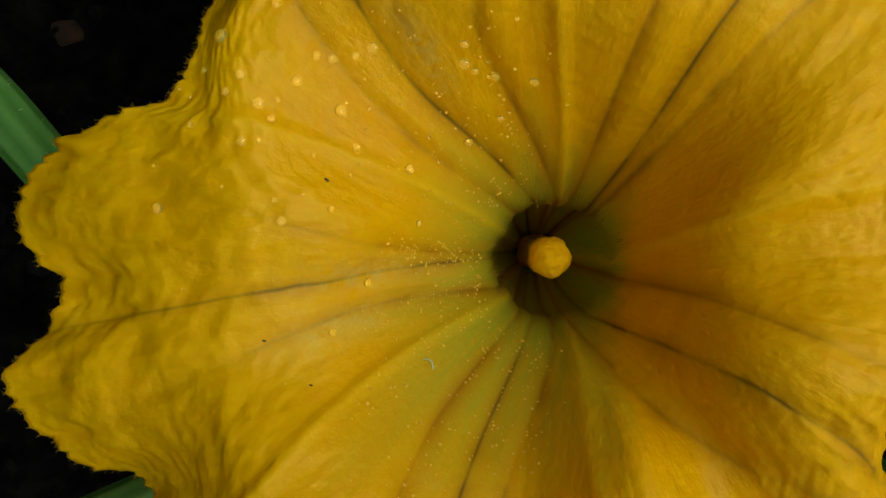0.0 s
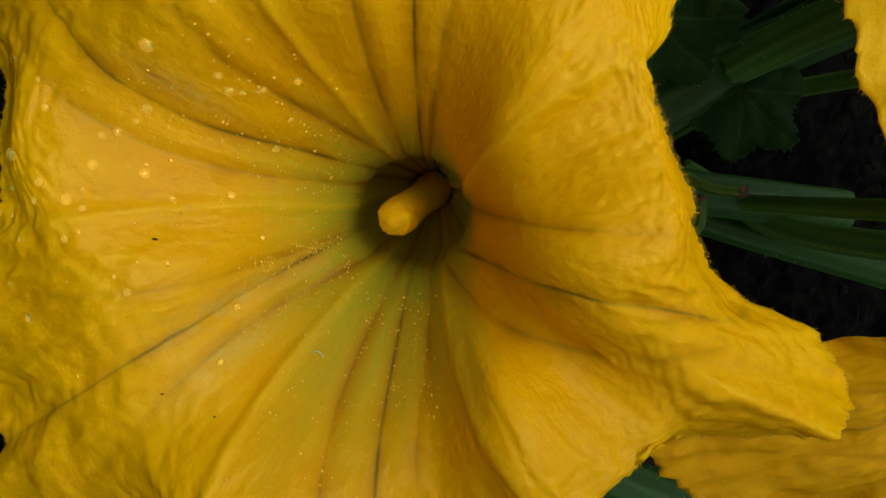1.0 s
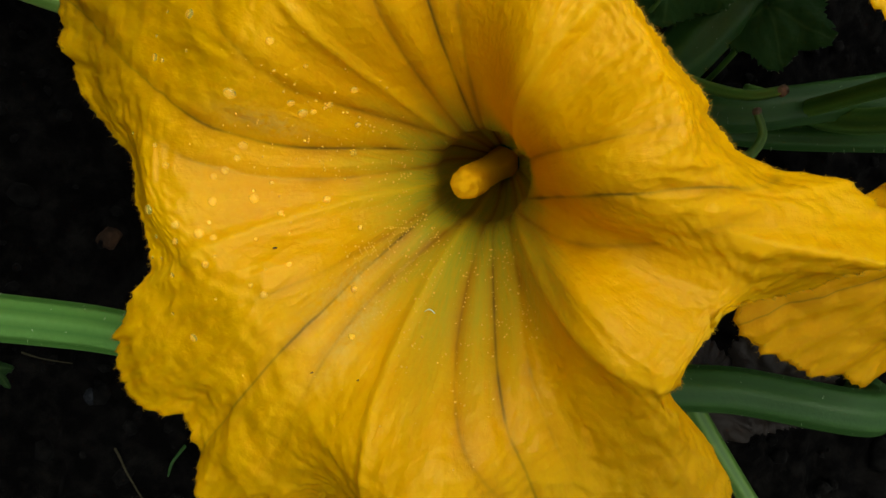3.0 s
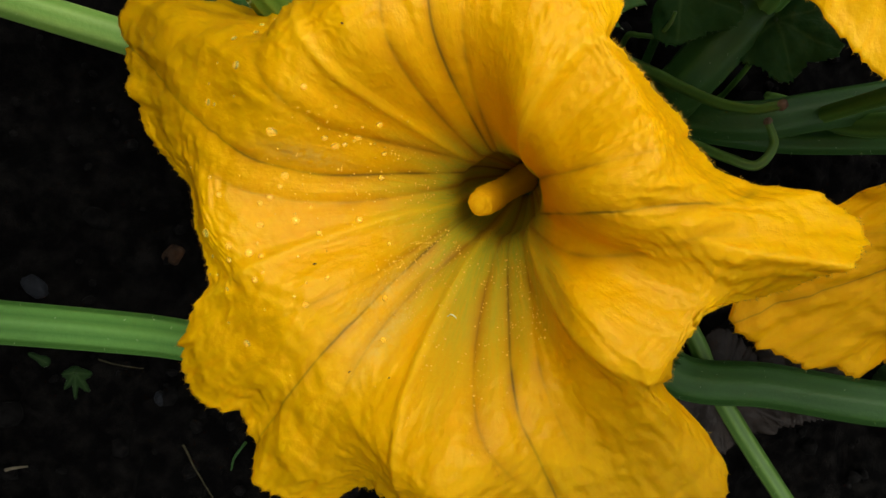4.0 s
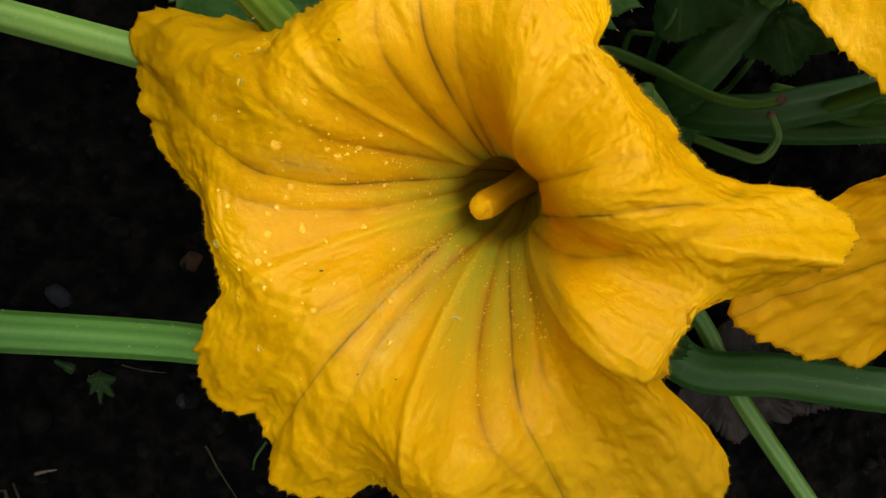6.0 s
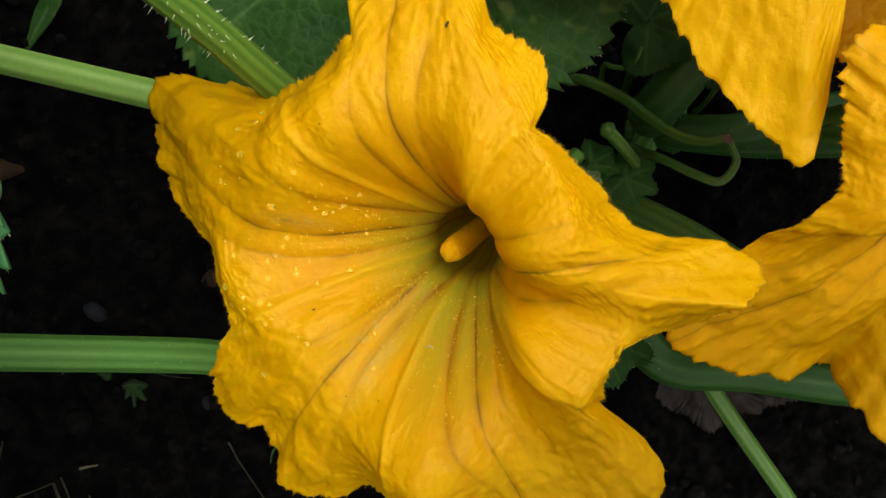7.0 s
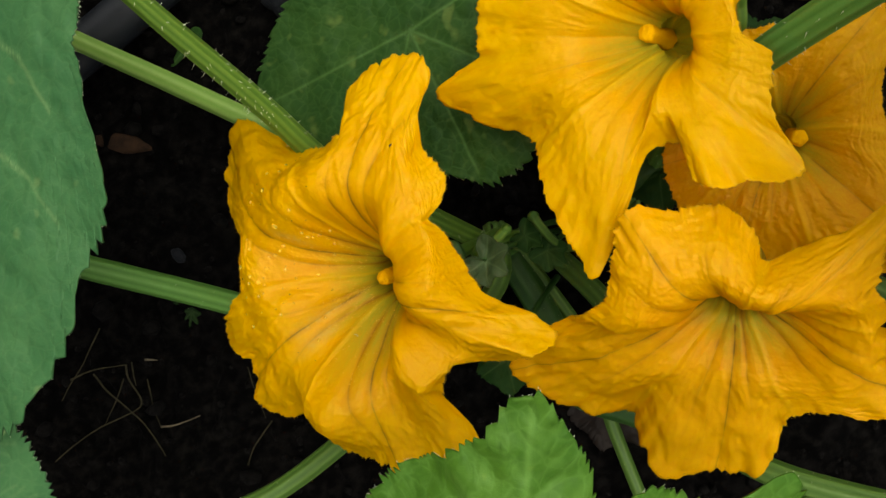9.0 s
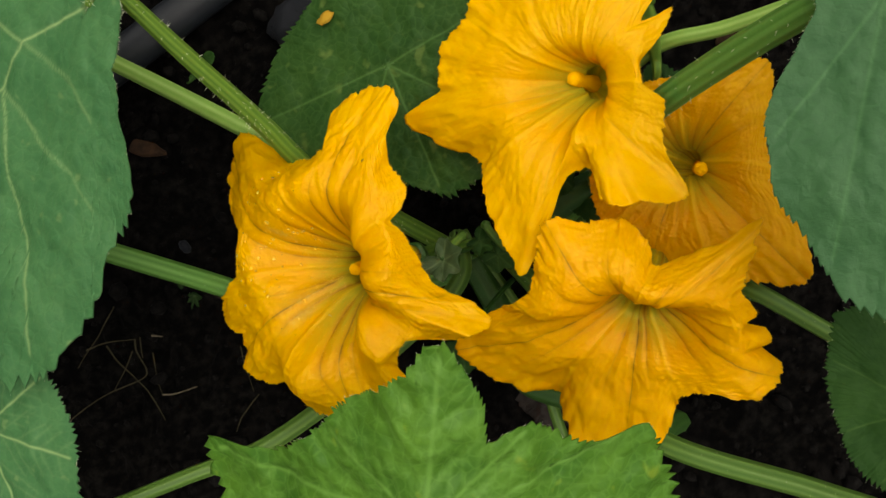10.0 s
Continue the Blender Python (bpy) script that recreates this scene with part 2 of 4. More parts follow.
def hermite(x, y, m, q):
    i = np.clip(np.searchsorted(x, q, side="right") - 1, 0, len(x) - 2)
    h = x[i + 1] - x[i]
    t = (q - x[i]) / h
    if y.ndim > 1:
        t, h = t[:, None], h[:, None]
    return (1 + 2 * t) * (1 - t) ** 2 * y[i] + t * (1 - t) ** 2 * h * m[i] + t * t * (3 - 2 * t) * y[i + 1] + t * t * (t - 1) * h * m[i + 1]


def around(knots, q):
    """Values of the knots (degrees, values...) at the angles q in degrees, periodic."""
    k = np.array(sorted(knots), float)
    k = np.vstack([k[-3:] - np.r_[360, np.zeros(k.shape[1] - 1)], k, k[:3] + np.r_[360, np.zeros(k.shape[1] - 1)]])
    x, y = k[:, 0], k[:, 1:]
    return hermite(x, y, slopes(x, y), np.asarray(q, float) % 360)


def noise3(p, scale, octaves=2, seed=0.0):
    return np.array([noise.fractal(Vector(v) * scale + Vector((seed, seed, seed)), 1.0, 2.0, octaves) for v in p])


def sweep(points, radii, seg=16, flutes=0, depth=0.0, steps=10):
    """A tube along a smooth line through the points. Returns verts, faces, rib values, and the fine line."""
    pts, rad = np.array(points, float), np.array(radii, float)
    k = np.arange(len(pts), dtype=float)
    q = np.linspace(0, len(pts) - 1, (len(pts) - 1) * steps + 1)
    mt = np.gradient(pts, axis=0) if len(pts) > 1 else pts * 0
    line = hermite(k, pts, mt, q)
    r = np.interp(q, k, rad)
    tangent = np.gradient(line, axis=0)
    tangent /= np.linalg.norm(tangent, axis=1)[:, None]
    up = np.array([0.13, 0.21, 0.97])
    side = np.cross(tangent, up)
    side /= np.linalg.norm(side, axis=1)[:, None]
    over = np.cross(side, tangent)
    a = np.linspace(0, 2 * np.pi, seg, endpoint=False)
    wave = np.cos(flutes * a) if flutes else np.zeros(seg)
    rr = r[:, None] * (1 + depth * wave[None, :])
    v = line[:, None, :] + rr[..., None] * (np.cos(a)[None, :, None] * side[:, None, :] + np.sin(a)[None, :, None] * over[:, None, :])
    n = len(line)
    verts = np.vstack([v.reshape(-1, 3), line[:1], line[-1:]])
    faces = [tuple(f) for f in grid_faces(n, seg)]
    faces += [(n * seg, (i + 1) % seg, i) for i in range(seg)]
    faces += [(n * seg + 1, (n - 1) * seg + i, (n - 1) * seg + (i + 1) % seg) for i in range(seg)]
    rib = np.r_[np.tile(0.5 + 0.5 * wave, n), 0.5, 0.5]
    return verts, faces, rib, (line, r, side, over)


def bristles(roots, ways, lengths, width, name, mat, parent, label=""):
    """Fine tapering hairs, three-sided, in one mesh."""
    roots, ways = np.asarray(roots, float), np.asarray(ways, float)
    n = len(roots)
    ways = ways / (np.linalg.norm(ways, axis=1)[:, None] + 1e-12)
    s = np.cross(ways, [0.31, 0.52, 0.79])
    s /= np.linalg.norm(s, axis=1)[:, None] + 1e-12
    o = np.cross(s, ways)
    w = np.broadcast_to(np.asarray(width, float), (n,))[:, None]
    tip = roots + ways * np.asarray(lengths, float)[:, None]
    v = np.stack([roots + s * w, roots + (-0.5 * s + 0.87 * o) * w, roots + (-0.5 * s - 0.87 * o) * w, tip], 1).reshape(-1, 3)
    i = np.arange(n)[:, None] * 4
    f = np.vstack([i + [0, 1, 3], i + [1, 2, 3], i + [2, 0, 3]])
    ob = mesh_object(name, v, f, mat, parent, label, smooth=False)
    return tagged(ob, kind="stuff")


# ---- ground ----
def ground_height(x, y):
    """Height of the level soil in the plant's own axes."""
    return (-0.07 - LEVEL.x * x - LEVEL.y * y) / LEVEL.z


def ground():
    core = np.linspace(-0.55, 0.55, 281)
    far = np.array([0.6, 0.7, 0.9, 1.2, 1.8, 3, 6, 15, 50, 200])
    axis = np.r_[-far[::-1], core, far]
    n = len(axis)
    x, y = np.meshgrid(axis, axis, indexing="ij")
    p = np.stack([x, y, 0 * x], -1).reshape(-1, 3)
    near = np.clip(1.6 - 2 * np.maximum(abs(p[:, 0]), abs(p[:, 1])), 0, 1)
    z = ground_height(p[:, 0], p[:, 1])
    z = z + near * (0.010 * noise3(p, 22, 2) + 0.006 * noise3(p, 70, 2, 5.0) + 0.0035 * noise3(p, 190, 1, 9.0))
    p[:, 2] = z - 0.004
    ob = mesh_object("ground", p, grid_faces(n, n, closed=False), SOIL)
    return tagged(ob, "moist dark garden soil, crumbly, its black deepened as plant shade", "soil", kind="structure")


ground()
rng = np.random.default_rng(4)


def lump_shape(seed, sub=2):
    bm = bmesh.new()
    bmesh.ops.create_icosphere(bm, subdivisions=sub, radius=1)
    for v in bm.verts:
        k = 1 + 0.35 * noise.noise(v.co * 1.3 + Vector((seed, 0, 0))) + 0.15 * noise.noise(v.co * 3.1 + Vector((0, seed, 0)))
        v.co *= k
    v = np.array([tuple(a.co) for a in bm.verts])
    f = np.array([[a.index for a in p.verts] for p in bm.faces])
    bm.free()
    return v, f


def clods():
    shapes = [lump_shape(s * 3.7, 1) for s in range(6)]
    verts, faces, count = [], [], 0
    for k in range(3000):
        r = abs(rng.normal(0, 0.0016)) + 0.0008 if k > 200 else rng.uniform(0.004, 0.008)
        x, y = rng.uniform(-0.42, 0.36), rng.uniform(-0.34, 0.36)
        v, f = shapes[k % 6]
        turn = np.array(Euler(rng.uniform(0, 6.3, 3)).to_matrix())
        s = r * rng.uniform(0.7, 1.2, 3) * [1, 1, 0.75]
        verts.append((v * s) @ turn.T + [x, y, ground_height(x, y) + 0.25 * r])
        faces.append(f + count)
        count += len(v)
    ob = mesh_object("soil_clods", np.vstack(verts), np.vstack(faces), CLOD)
    tagged(ob, "loose dark crumbs and clods of garden soil", "soil clods", kind="stuff")


clods()


# ---- flowers ----
class Corolla:
    """A five-lobed trumpet corolla, in millimetres round its throat. rim and crest: degrees, reach, height of the edge and of the
    highest swell on the way there; wall: degrees, and how far out (0 to 1) and up the throat's wall has come at its bend;
    nod: sideways shift for each unit of height."""

    def __init__(self, centre, rim, crest, wall, midribs, seams, throat=(11, 74), lean=(0, 0), base=-52, seed=0.0, ruffle=1.0, nod=(0, 0), green=((0, 0.3), (120, 0.3), (240, 0.3)), pale=(), sides=()):
        self.c, self.rim, self.crest, self.wall, self.midribs, self.seams = np.array(centre, float), rim, crest, wall, midribs, seams
        self.throat, self.lean, self.base, self.seed, self.ruffle, self.nod, self.green, self.pale, self.sides = throat, lean, base, seed, ruffle, nod, green, pale, sides

    def profile(self, az, s):
        """Points in millimetres for arrays of degrees and of the way s along the petal (-0.5 base, 0 throat, 1 rim)."""
        rim_r, rim_z = around(self.rim, az).T
        crest_r, crest_z = around(self.crest, az).T
        out_w, up_w = around(self.wall, az).T
        rt, zt = self.throat
        o = np.ones_like(az)
        rr = np.stack([0.4 * rt * o, 0.98 * rt * o, rt * o, lin(rt, crest_r, out_w), crest_r, rim_r], 1)
        zz = np.stack([(zt + self.base) * o, (zt + 0.4 * self.base) * o, zt * o, lin(zt, crest_z, up_w), crest_z, rim_z], 1)
        x = np.array([-0.5, -0.2, 0.0, 0.3, 0.64, 1.0])
        i = np.clip(np.searchsorted(x, s, side="right") - 1, 0, 4)
        out = []
        for y in (rr, zz):
            d = np.diff(y, axis=1) / np.diff(x)
            m = np.empty_like(y)
            m[:, 0], m[:, -1] = d[:, 0], d[:, -1]
            h = np.diff(x)
            m[:, 1:-1] = (d[:, :-1] * h[1:] + d[:, 1:] * h[:-1]) / (h[1:] + h[:-1])
            j = np.arange(len(s))
            hh = h[i]
            t = (s - x[i]) / hh
            out.append((1 + 2 * t) * (1 - t) ** 2 * y[j, i] + t * (1 - t) ** 2 * hh * m[j, i] + t * t * (3 - 2 * t) * y[j, i + 1] + t * t * (t - 1) * hh * m[j, i + 1])
        r, z = out
        a = np.radians(az)
        down = np.minimum(s, 0) * 2
        high = np.maximum(z - zt, 0)
        p = np.stack([r * np.cos(a) - down * self.lean[0] + self.nod[0] * high, r * np.sin(a) - down * self.lean[1] + self.nod[1] * high, z], 1)
        p[:, :2] += self.c
        return p, r

    def ribs(self, az, s, r):
        """Distances in millimetres-based falloffs to midribs, seams and side veins."""
        def near(angle, width):
            d = np.abs((az - angle + 180) % 360 - 180) * np.pi / 180 * np.maximum(r, 4)
            return np.exp(-(d / width) ** 2)
        dark, light, side, few, band, dip = (np.zeros_like(az) for _ in range(6))
        rib_mm, side_mm = np.full_like(az, 8.0), np.full_like(az, 8.0)

        def closer(old, angle):
            d = ((az - angle + 180) % 360 - 180) * np.pi / 180 * np.maximum(r, 4)
            return np.where(np.abs(d) < np.abs(old), d, old)
        f = np.clip(s, 0, 1)

        def course(knots):
            """Angle at f of a line given at the throat, a third, two thirds and the rim (or at both ends)."""
            k = np.array(knots if len(knots) == 4 else [lin(knots[0], knots[1], t) + 3 * math.sin(3.14 * t) * math.sin(knots[0]) for t in (0, 1 / 3, 2 / 3, 1)], float)
            k = k[0] + np.cumsum(np.r_[0, (np.diff(k) + 180) % 360 - 180])
            a, b, c = (3 * f - 1), (3 * f - 2), (3 * f - 3)
            return -a * b * c / 6 * k[0] + 3 * f * b * c / 2 * k[1] - 3 * f * a * c / 2 * k[2] + 3 * f * a * b / 6 * k[3]
        marks = [(course(m), "m") for m in self.midribs] + [(course(m), "s") for m in self.seams]
        marks.sort(key=lambda m: m[0][len(f) // 2] % 360)
        for i, (a, kind) in enumerate(marks):
            if kind == "m":
                dark = np.maximum(dark, near(a, 0.65 + 0.15 * f))
                dip = np.maximum(dip, near(a, 3.0))
                rib_mm = closer(rib_mm, a)
                band = np.maximum(band, near(a, 1.8) * np.clip(1.3 - f, 0, 1))
            else:
                light = np.maximum(light, near(a, 1.3))
            if self.sides:
                continue
            gap = (marks[(i + 1) % len(marks)][0] - a) % 360
            gap = np.where(gap > 180, 0, gap)
            mid = a + gap * (0.42 if kind == "m" else 0.58)
            side = np.maximum(side, near(mid, 0.7))
            side_mm = closer(side_mm, mid)
            dip = np.maximum(dip, 0.8 * near(mid, 2.2) * np.clip(1.3 - f, 0, 1))
            few = np.maximum(few, 0.6 * near(a + gap * 0.75, 0.4))
            band = np.maximum(band, near(mid, 2.0) * np.clip(1.25 - 1.3 * f, 0, 1))
        for knots in self.sides:
            mid = course(knots)
            side = np.maximum(side, near(mid, 0.7))
            side_mm = closer(side_mm, mid)
            dip = np.maximum(dip, 0.8 * near(mid, 2.2) * np.clip(1.3 - f, 0, 1))
            band = np.maximum(band, near(mid, 2.0) * np.clip(1.25 - 1.3 * f, 0, 1))
        side = np.maximum(side, 0.8 * few * np.clip(1.4 - 3 * f, 0, 1))
        return dark, light, side, band, dip, rib_mm, side_mm

    def surface(self, az, s):
        az, s = np.asarray(az, float), np.asarray(s, float)
        p, r = self.profile(az, s)
        e = 0.4
        pa, _ = self.profile(az + e, s)
        pb, _ = self.profile(az - e, s)
        pc, _ = self.profile(az, np.minimum(s + 0.01, 1.02))
        pd, _ = self.profile(az, np.maximum(s - 0.01, -0.5))
        n = np.cross(pc - pd, pa - pb)
        n /= np.linalg.norm(n, axis=1)[:, None] + 1e-9
        n *= np.where(n[:, 2:3] < -0.2, -1, 1) * 1.0
        return p, r, n


def squash_flower(name, corolla, label, mat, nu=440, ns=96, stamen_tip=None, foot=(0, 0, 0), wrinkle=1.0, hairs=2400, veins=1.0):
    co = corolla
    top = thing(name, (co.c[0] / 1000, co.c[1] / 1000, 0), label, "squash flower", "open squash flowers")
    back = Matrix.Translation((-co.c[0] / 1000, -co.c[1] / 1000, 0))
    az1 = np.linspace(0, 360, nu, endpoint=False)
    s1 = np.r_[np.linspace(-0.5, 0, 14)[:-1], np.linspace(0, 1, ns) ** 0.92]
    az, s = np.meshgrid(az1, s1, indexing="xy")
    az, s = az.ravel(), s.ravel()
    p, r, n = co.surface(az, s)
    f = np.clip(s, 0, 1)
    dark, light, side, band, dip, rib_mm, side_mm = co.ribs(az, s, r)
    seed = co.seed
    q = np.stack([np.cos(np.radians(az)), np.sin(np.radians(az)), 0 * az], 1)
    saw = (az / 2.9 + 1.6 * noise3(q, 14, 1, seed + 61)) % 1.0
    edge = (saw - 0.5) * 0.7 * np.clip(0.6 + 1.5 * noise3(q, 11, 1, seed + 67), 0, 1.3)
    edge += noise3(q, 9, 2, seed) * 1.4 + noise3(q, 30, 2, seed + 3) * 1.7 + noise3(q, 95, 2, seed + 7) * 1.3
    late = np.clip((f - 0.72) / 0.28, 0, 1) ** 2
    late = late * np.clip((around(co.rim, az)[:, 0] - around(co.crest, az)[:, 0]) / 25, 0.25, 1)
    radial = p.copy()
    radial[:, :2] -= co.c
    radial[:, 2] = 0
    radial /= np.linalg.norm(radial, axis=1)[:, None] + 1e-9
    broad = noise3(p / 1000, 48, 2, seed)
    long_q = np.stack([q[:, 0] * 7, q[:, 1] * 7, 2.0 * f], 1)
    pleat = noise3(long_q, 1.0, 1, seed + 11)
    pucker = noise3(p / 1000, 150, 2, seed + 17)
    cross_q = np.stack([q[:, 0] * 7 + 2 * broad, q[:, 1] * 7, 24 * f], 1)
    ripple = noise3(cross_q, 1.0, 1, seed + 23)
    patch = np.clip(0.5 + 1.6 * noise3(p / 1000, 30, 1, seed + 29), 0, 1)
    grow = np.clip((f - 0.15) / 0.5, 0, 1)
    soft = lambda k: np.sqrt(k * k + 0.006)
    crease = 0.6 - 2 * soft(noise3(np.stack([q[:, 0] * 14 + 1.2 * broad, q[:, 1] * 14 + 1.2 * pleat, 6 * f], 1), 1.0, 1, seed + 71))
    fold = 0.6 - 2 * soft(noise3(np.stack([q[:, 0] * 9 + 2 * pleat, q[:, 1] * 9, 26 * f + 2 * broad], 1), 1.0, 1, seed + 79))
    crepe = noise3(np.stack([q[:, 0] * 20 + 2 * pleat, q[:, 1] * 20, 52 * f + 3 * broad], 1), 1.0, 2, seed + 83)
    span = np.clip((around(co.rim, az)[:, 0] - around(co.crest, az)[:, 0]) / 24, 0.25, 1)
    far = np.clip((f - 0.3) / 0.45, 0, 1) * lin(1, span, np.clip((f - 0.66) / 0.2, 0, 1))
    h = -0.2 * dark * (1 - 0.5 * f) + 0.75 * light * (1 - late) - 0.3 * side * (1 - f) - 0.95 * dip * np.clip(4 * f, 0, 1) * (1 - 0.6 * f)
    h += wrinkle * (grow * (2.0 * broad + 0.7 * pleat) + far ** 1.5 * (0.25 + 0.75 * patch) * (0.4 * pucker + 0.85 * crease) + far * (1.1 - patch) * (0.5 * ripple + 0.55 * fold) + far * (0.35 + 0.5 * patch) * 0.55 * crepe)
    ruff = noise3(q, 6, 2, seed + 31) * 3.2 + noise3(q, 17, 1, seed + 37) * 1.6
    p = p + n * h[:, None] + radial * (edge * late)[:, None] + np.array([0, 0, 1.0]) * (co.ruffle * ruff * late)[:, None]
    green_reach = around(co.green, az)[:, 0] * (1 + 0.3 * noise3(q, 5, 2, seed + 41) + 0.1 * light - 0.25 * side)
    green = np.clip(1.1 - np.clip(s, 0, 1) / np.maximum(green_reach, 0.03), 0, 1) ** 1.1
    breaks = np.clip(0.65 + 1.1 * noise3(np.stack([q[:, 0] * 3, q[:, 1] * 3, 5 * f], 1), 1.5, 2, seed + 51), 0.3, 1)
    vein = np.clip(0.32 * dark * np.clip(1.2 - f, 0, 1) + 0.25 * side * np.clip(1.15 - 1.3 * f, 0, 1), 0, 0.9) * breaks * veins
    rib_line = np.clip(1.35 - f, 0, 1) * breaks * veins
    side_line = 0.6 * np.clip(1.1 - 1.25 * f, 0, 1) * breaks * veins
    band = 0.6 * band * breaks * veins
    # where the painted sheen patches lie: angle, way along the petal, widths
    pale = np.zeros_like(az)
    for a0, s0, wa, ws in co.pale:
        pale = np.maximum(pale, 0.6 * np.exp(-((((az - a0 + 180) % 360 - 180) / wa) ** 2 + ((s - s0) / ws) ** 2)))
    rows = len(s1)
    cor = mesh_object("corolla", p / 1000, grid_faces(rows, nu), mat, top, "orange-yellow petals fused into a trumpet, green-veined in the throat",
                      attributes={"green": green, "vein": vein, "seam": light, "band": band, "pale": pale, "rib_mm": rib_mm, "side_mm": side_mm, "rib_line": rib_line, "side_line": side_line, "grain_x": q[:, 0] * 32, "grain_y": q[:, 1] * 32, "grain_z": 18 * s, "outer": np.clip((f - 0.35) / 0.5 + 0.5 * broad, 0, 1)})
    cor.matrix_parent_inverse = back
    sol = cor.modifiers.new("thickness", "SOLIDIFY")
    sol.thickness, sol.offset = 0.0005, 1
    grid = p.reshape(rows, nu, 3) / 1000
    nrm = n.reshape(rows, nu, 3)
    # short hairs on the rim and on the outer side
    g = np.random.default_rng(int(seed * 10) + 3)
    i, j = rows - 1 - g.integers(0, 2, hairs), g.integers(0, nu, hairs)
    roots = grid[i, j]
    ways = 0.9 * radial.reshape(rows, nu, 3)[i, j] + 0.4 * g.normal(size=(hairs, 3)) + [0, 0, -0.25]
    hb = bristles(roots, ways, g.uniform(0.0004, 0.0012, hairs), 0.000045, "petal_hairs", HAIR, top, "fine pale hairs along the petal edges")
    hb.matrix_parent_inverse = back
    m = hairs // 28
    j, i = g.integers(0, nu, m), g.integers(9, 18, m)
    inward = -radial.reshape(rows, nu, 3)[i, j] + [0, 0, 0.25]
    tb = bristles(grid[i, j], inward + 0.3 * g.normal(size=(m, 3)), g.uniform(0.001, 0.0024, m), 0.00005, "throat_hairs", HAIR, top, "fine hairs round the throat")
    tb.matrix_parent_inverse = back
    # column of the stamens
    rt, zt = co.throat
    cx, cy = co.c[0] + co.lean[0], co.c[1] + co.lean[1]
    b = np.array([cx, cy, zt + co.base + 1]) / 1000
    tip = np.array(stamen_tip if stamen_tip else (co.c[0], co.c[1], zt + 6)) / 1000
    line = [lin(b, tip, t) for t in (0, 0.3, 0.5, 0.62, 0.8, 0.92, 0.97, 1.0)]
    v, fc, _, _ = sweep(line, [0.0045, 0.0036, 0.0034, 0.0034, 0.0036, 0.0035, 0.0030, 0.0014], 40, 5, 0.04, 14)
    v = v + 0.00035 * np.stack([noise3(v, 900, 2, k) for k in (0.0, 4.0, 8.0)], 1)
    st = mesh_object("stamen_column", v, fc, POLLEN, top, "yellow pollen-covered stamen column")
    st.matrix_parent_inverse = back
    # calyx and stalk below
    root = np.array(foot) / 1000
    root[2] = ground_height(root[0], root[1]) - 0.003
    low = np.array([cx, cy, zt + co.base]) / 1000
    v, fc, rib, _ = sweep([low + [0, 0, -0.0005], low - [0, 0, 0.003], low - [0, 0, 0.007], low - [0, 0, 0.012]], [0.0078, 0.0076, 0.0065, 0.0045], 20, 5, 0.05, 5)
    # shade-toned green keeps the cup dim at the bottom of the throat
    ca = mesh_object("calyx", v, fc, STALK_SHADED, top, "green calyx cup", attributes={"rib": rib})
    ca.matrix_parent_inverse = back
    v, fc, rib, _ = sweep([low - [0, 0, 0.01], lin(low, root, 0.5) + [0, 0, -0.004], root], [0.0036, 0.0032, 0.0038], 14, 5, 0.08, 8)
    pe = mesh_object("flower_stalk", v, fc, STALK, top, "ribbed green stalk", attributes={"rib": rib})
    pe.matrix_parent_inverse = back
    return top, grid, nrm


WALL_EVEN = [(0, 0.36, 0.66), (120, 0.36, 0.66), (240, 0.36, 0.66)]
RIM_A = [
    (4.9, 44.1, 110), (12, 44.2, 115.7), (15, 51, 112), (23, 59, 108.5), (37, 62.8, 105.3), (42, 73.3, 107.3), (46.5, 92.2, 93.4), (52, 99.8, 93.5), (56, 97.2, 92.3), (64, 90.3, 97.1),
    (68.5, 82.3, 100.8), (71, 62.5, 110.5), (80, 63.1, 99.8), (103, 72.6, 75.2), (115, 116.6, 65.3), (129, 96.5, 80.3), (141, 73.3, 93.8), (158, 68.3, 99.2), (164.5, 79.1, 93.6), (176, 93.8, 83.1),
]
RIM_A += [
    (185, 85.2, 83.5), (194, 100.4, 76.8), (211, 83.4, 76.4), (234, 84.6, 83.8), (252, 88, 88), (269, 92, 85), (274, 83.7, 83.7), (276.5, 74.8, 87.9), (278.5, 57.2, 100.7), (297, 52.2, 112.7),
    (304, 64.4, 93.9), (313, 78.6, 105.9), (319, 83, 93), (323, 74, 96), (327, 60, 99), (334, 50.5, 103),
]
CREST_A = [
    (4, 39.4, 120.3), (25, 43.8, 121.4), (50, 60.7, 115.5), (82, 49.5, 120.1), (110, 55.1, 113.8), (140, 62.5, 102.6), (170, 49.7, 103.9), (195, 55, 99.6), (225, 62.9, 113.5), (255, 50.2, 101.5),
    (280, 49.8, 118.8), (302, 49.5, 110.8), (320, 39, 123.1), (340, 38.4, 127.4),
]
WALL_A = [(0, 0.22, 0.77), (45, 0.36, 0.92), (90, 0.51, 0.76), (140, 0.4, 0.64), (180, 0.35, 0.46), (240, 0.47, 0.63), (285, 0.37, 0.86), (320, 0.31, 0.85)]
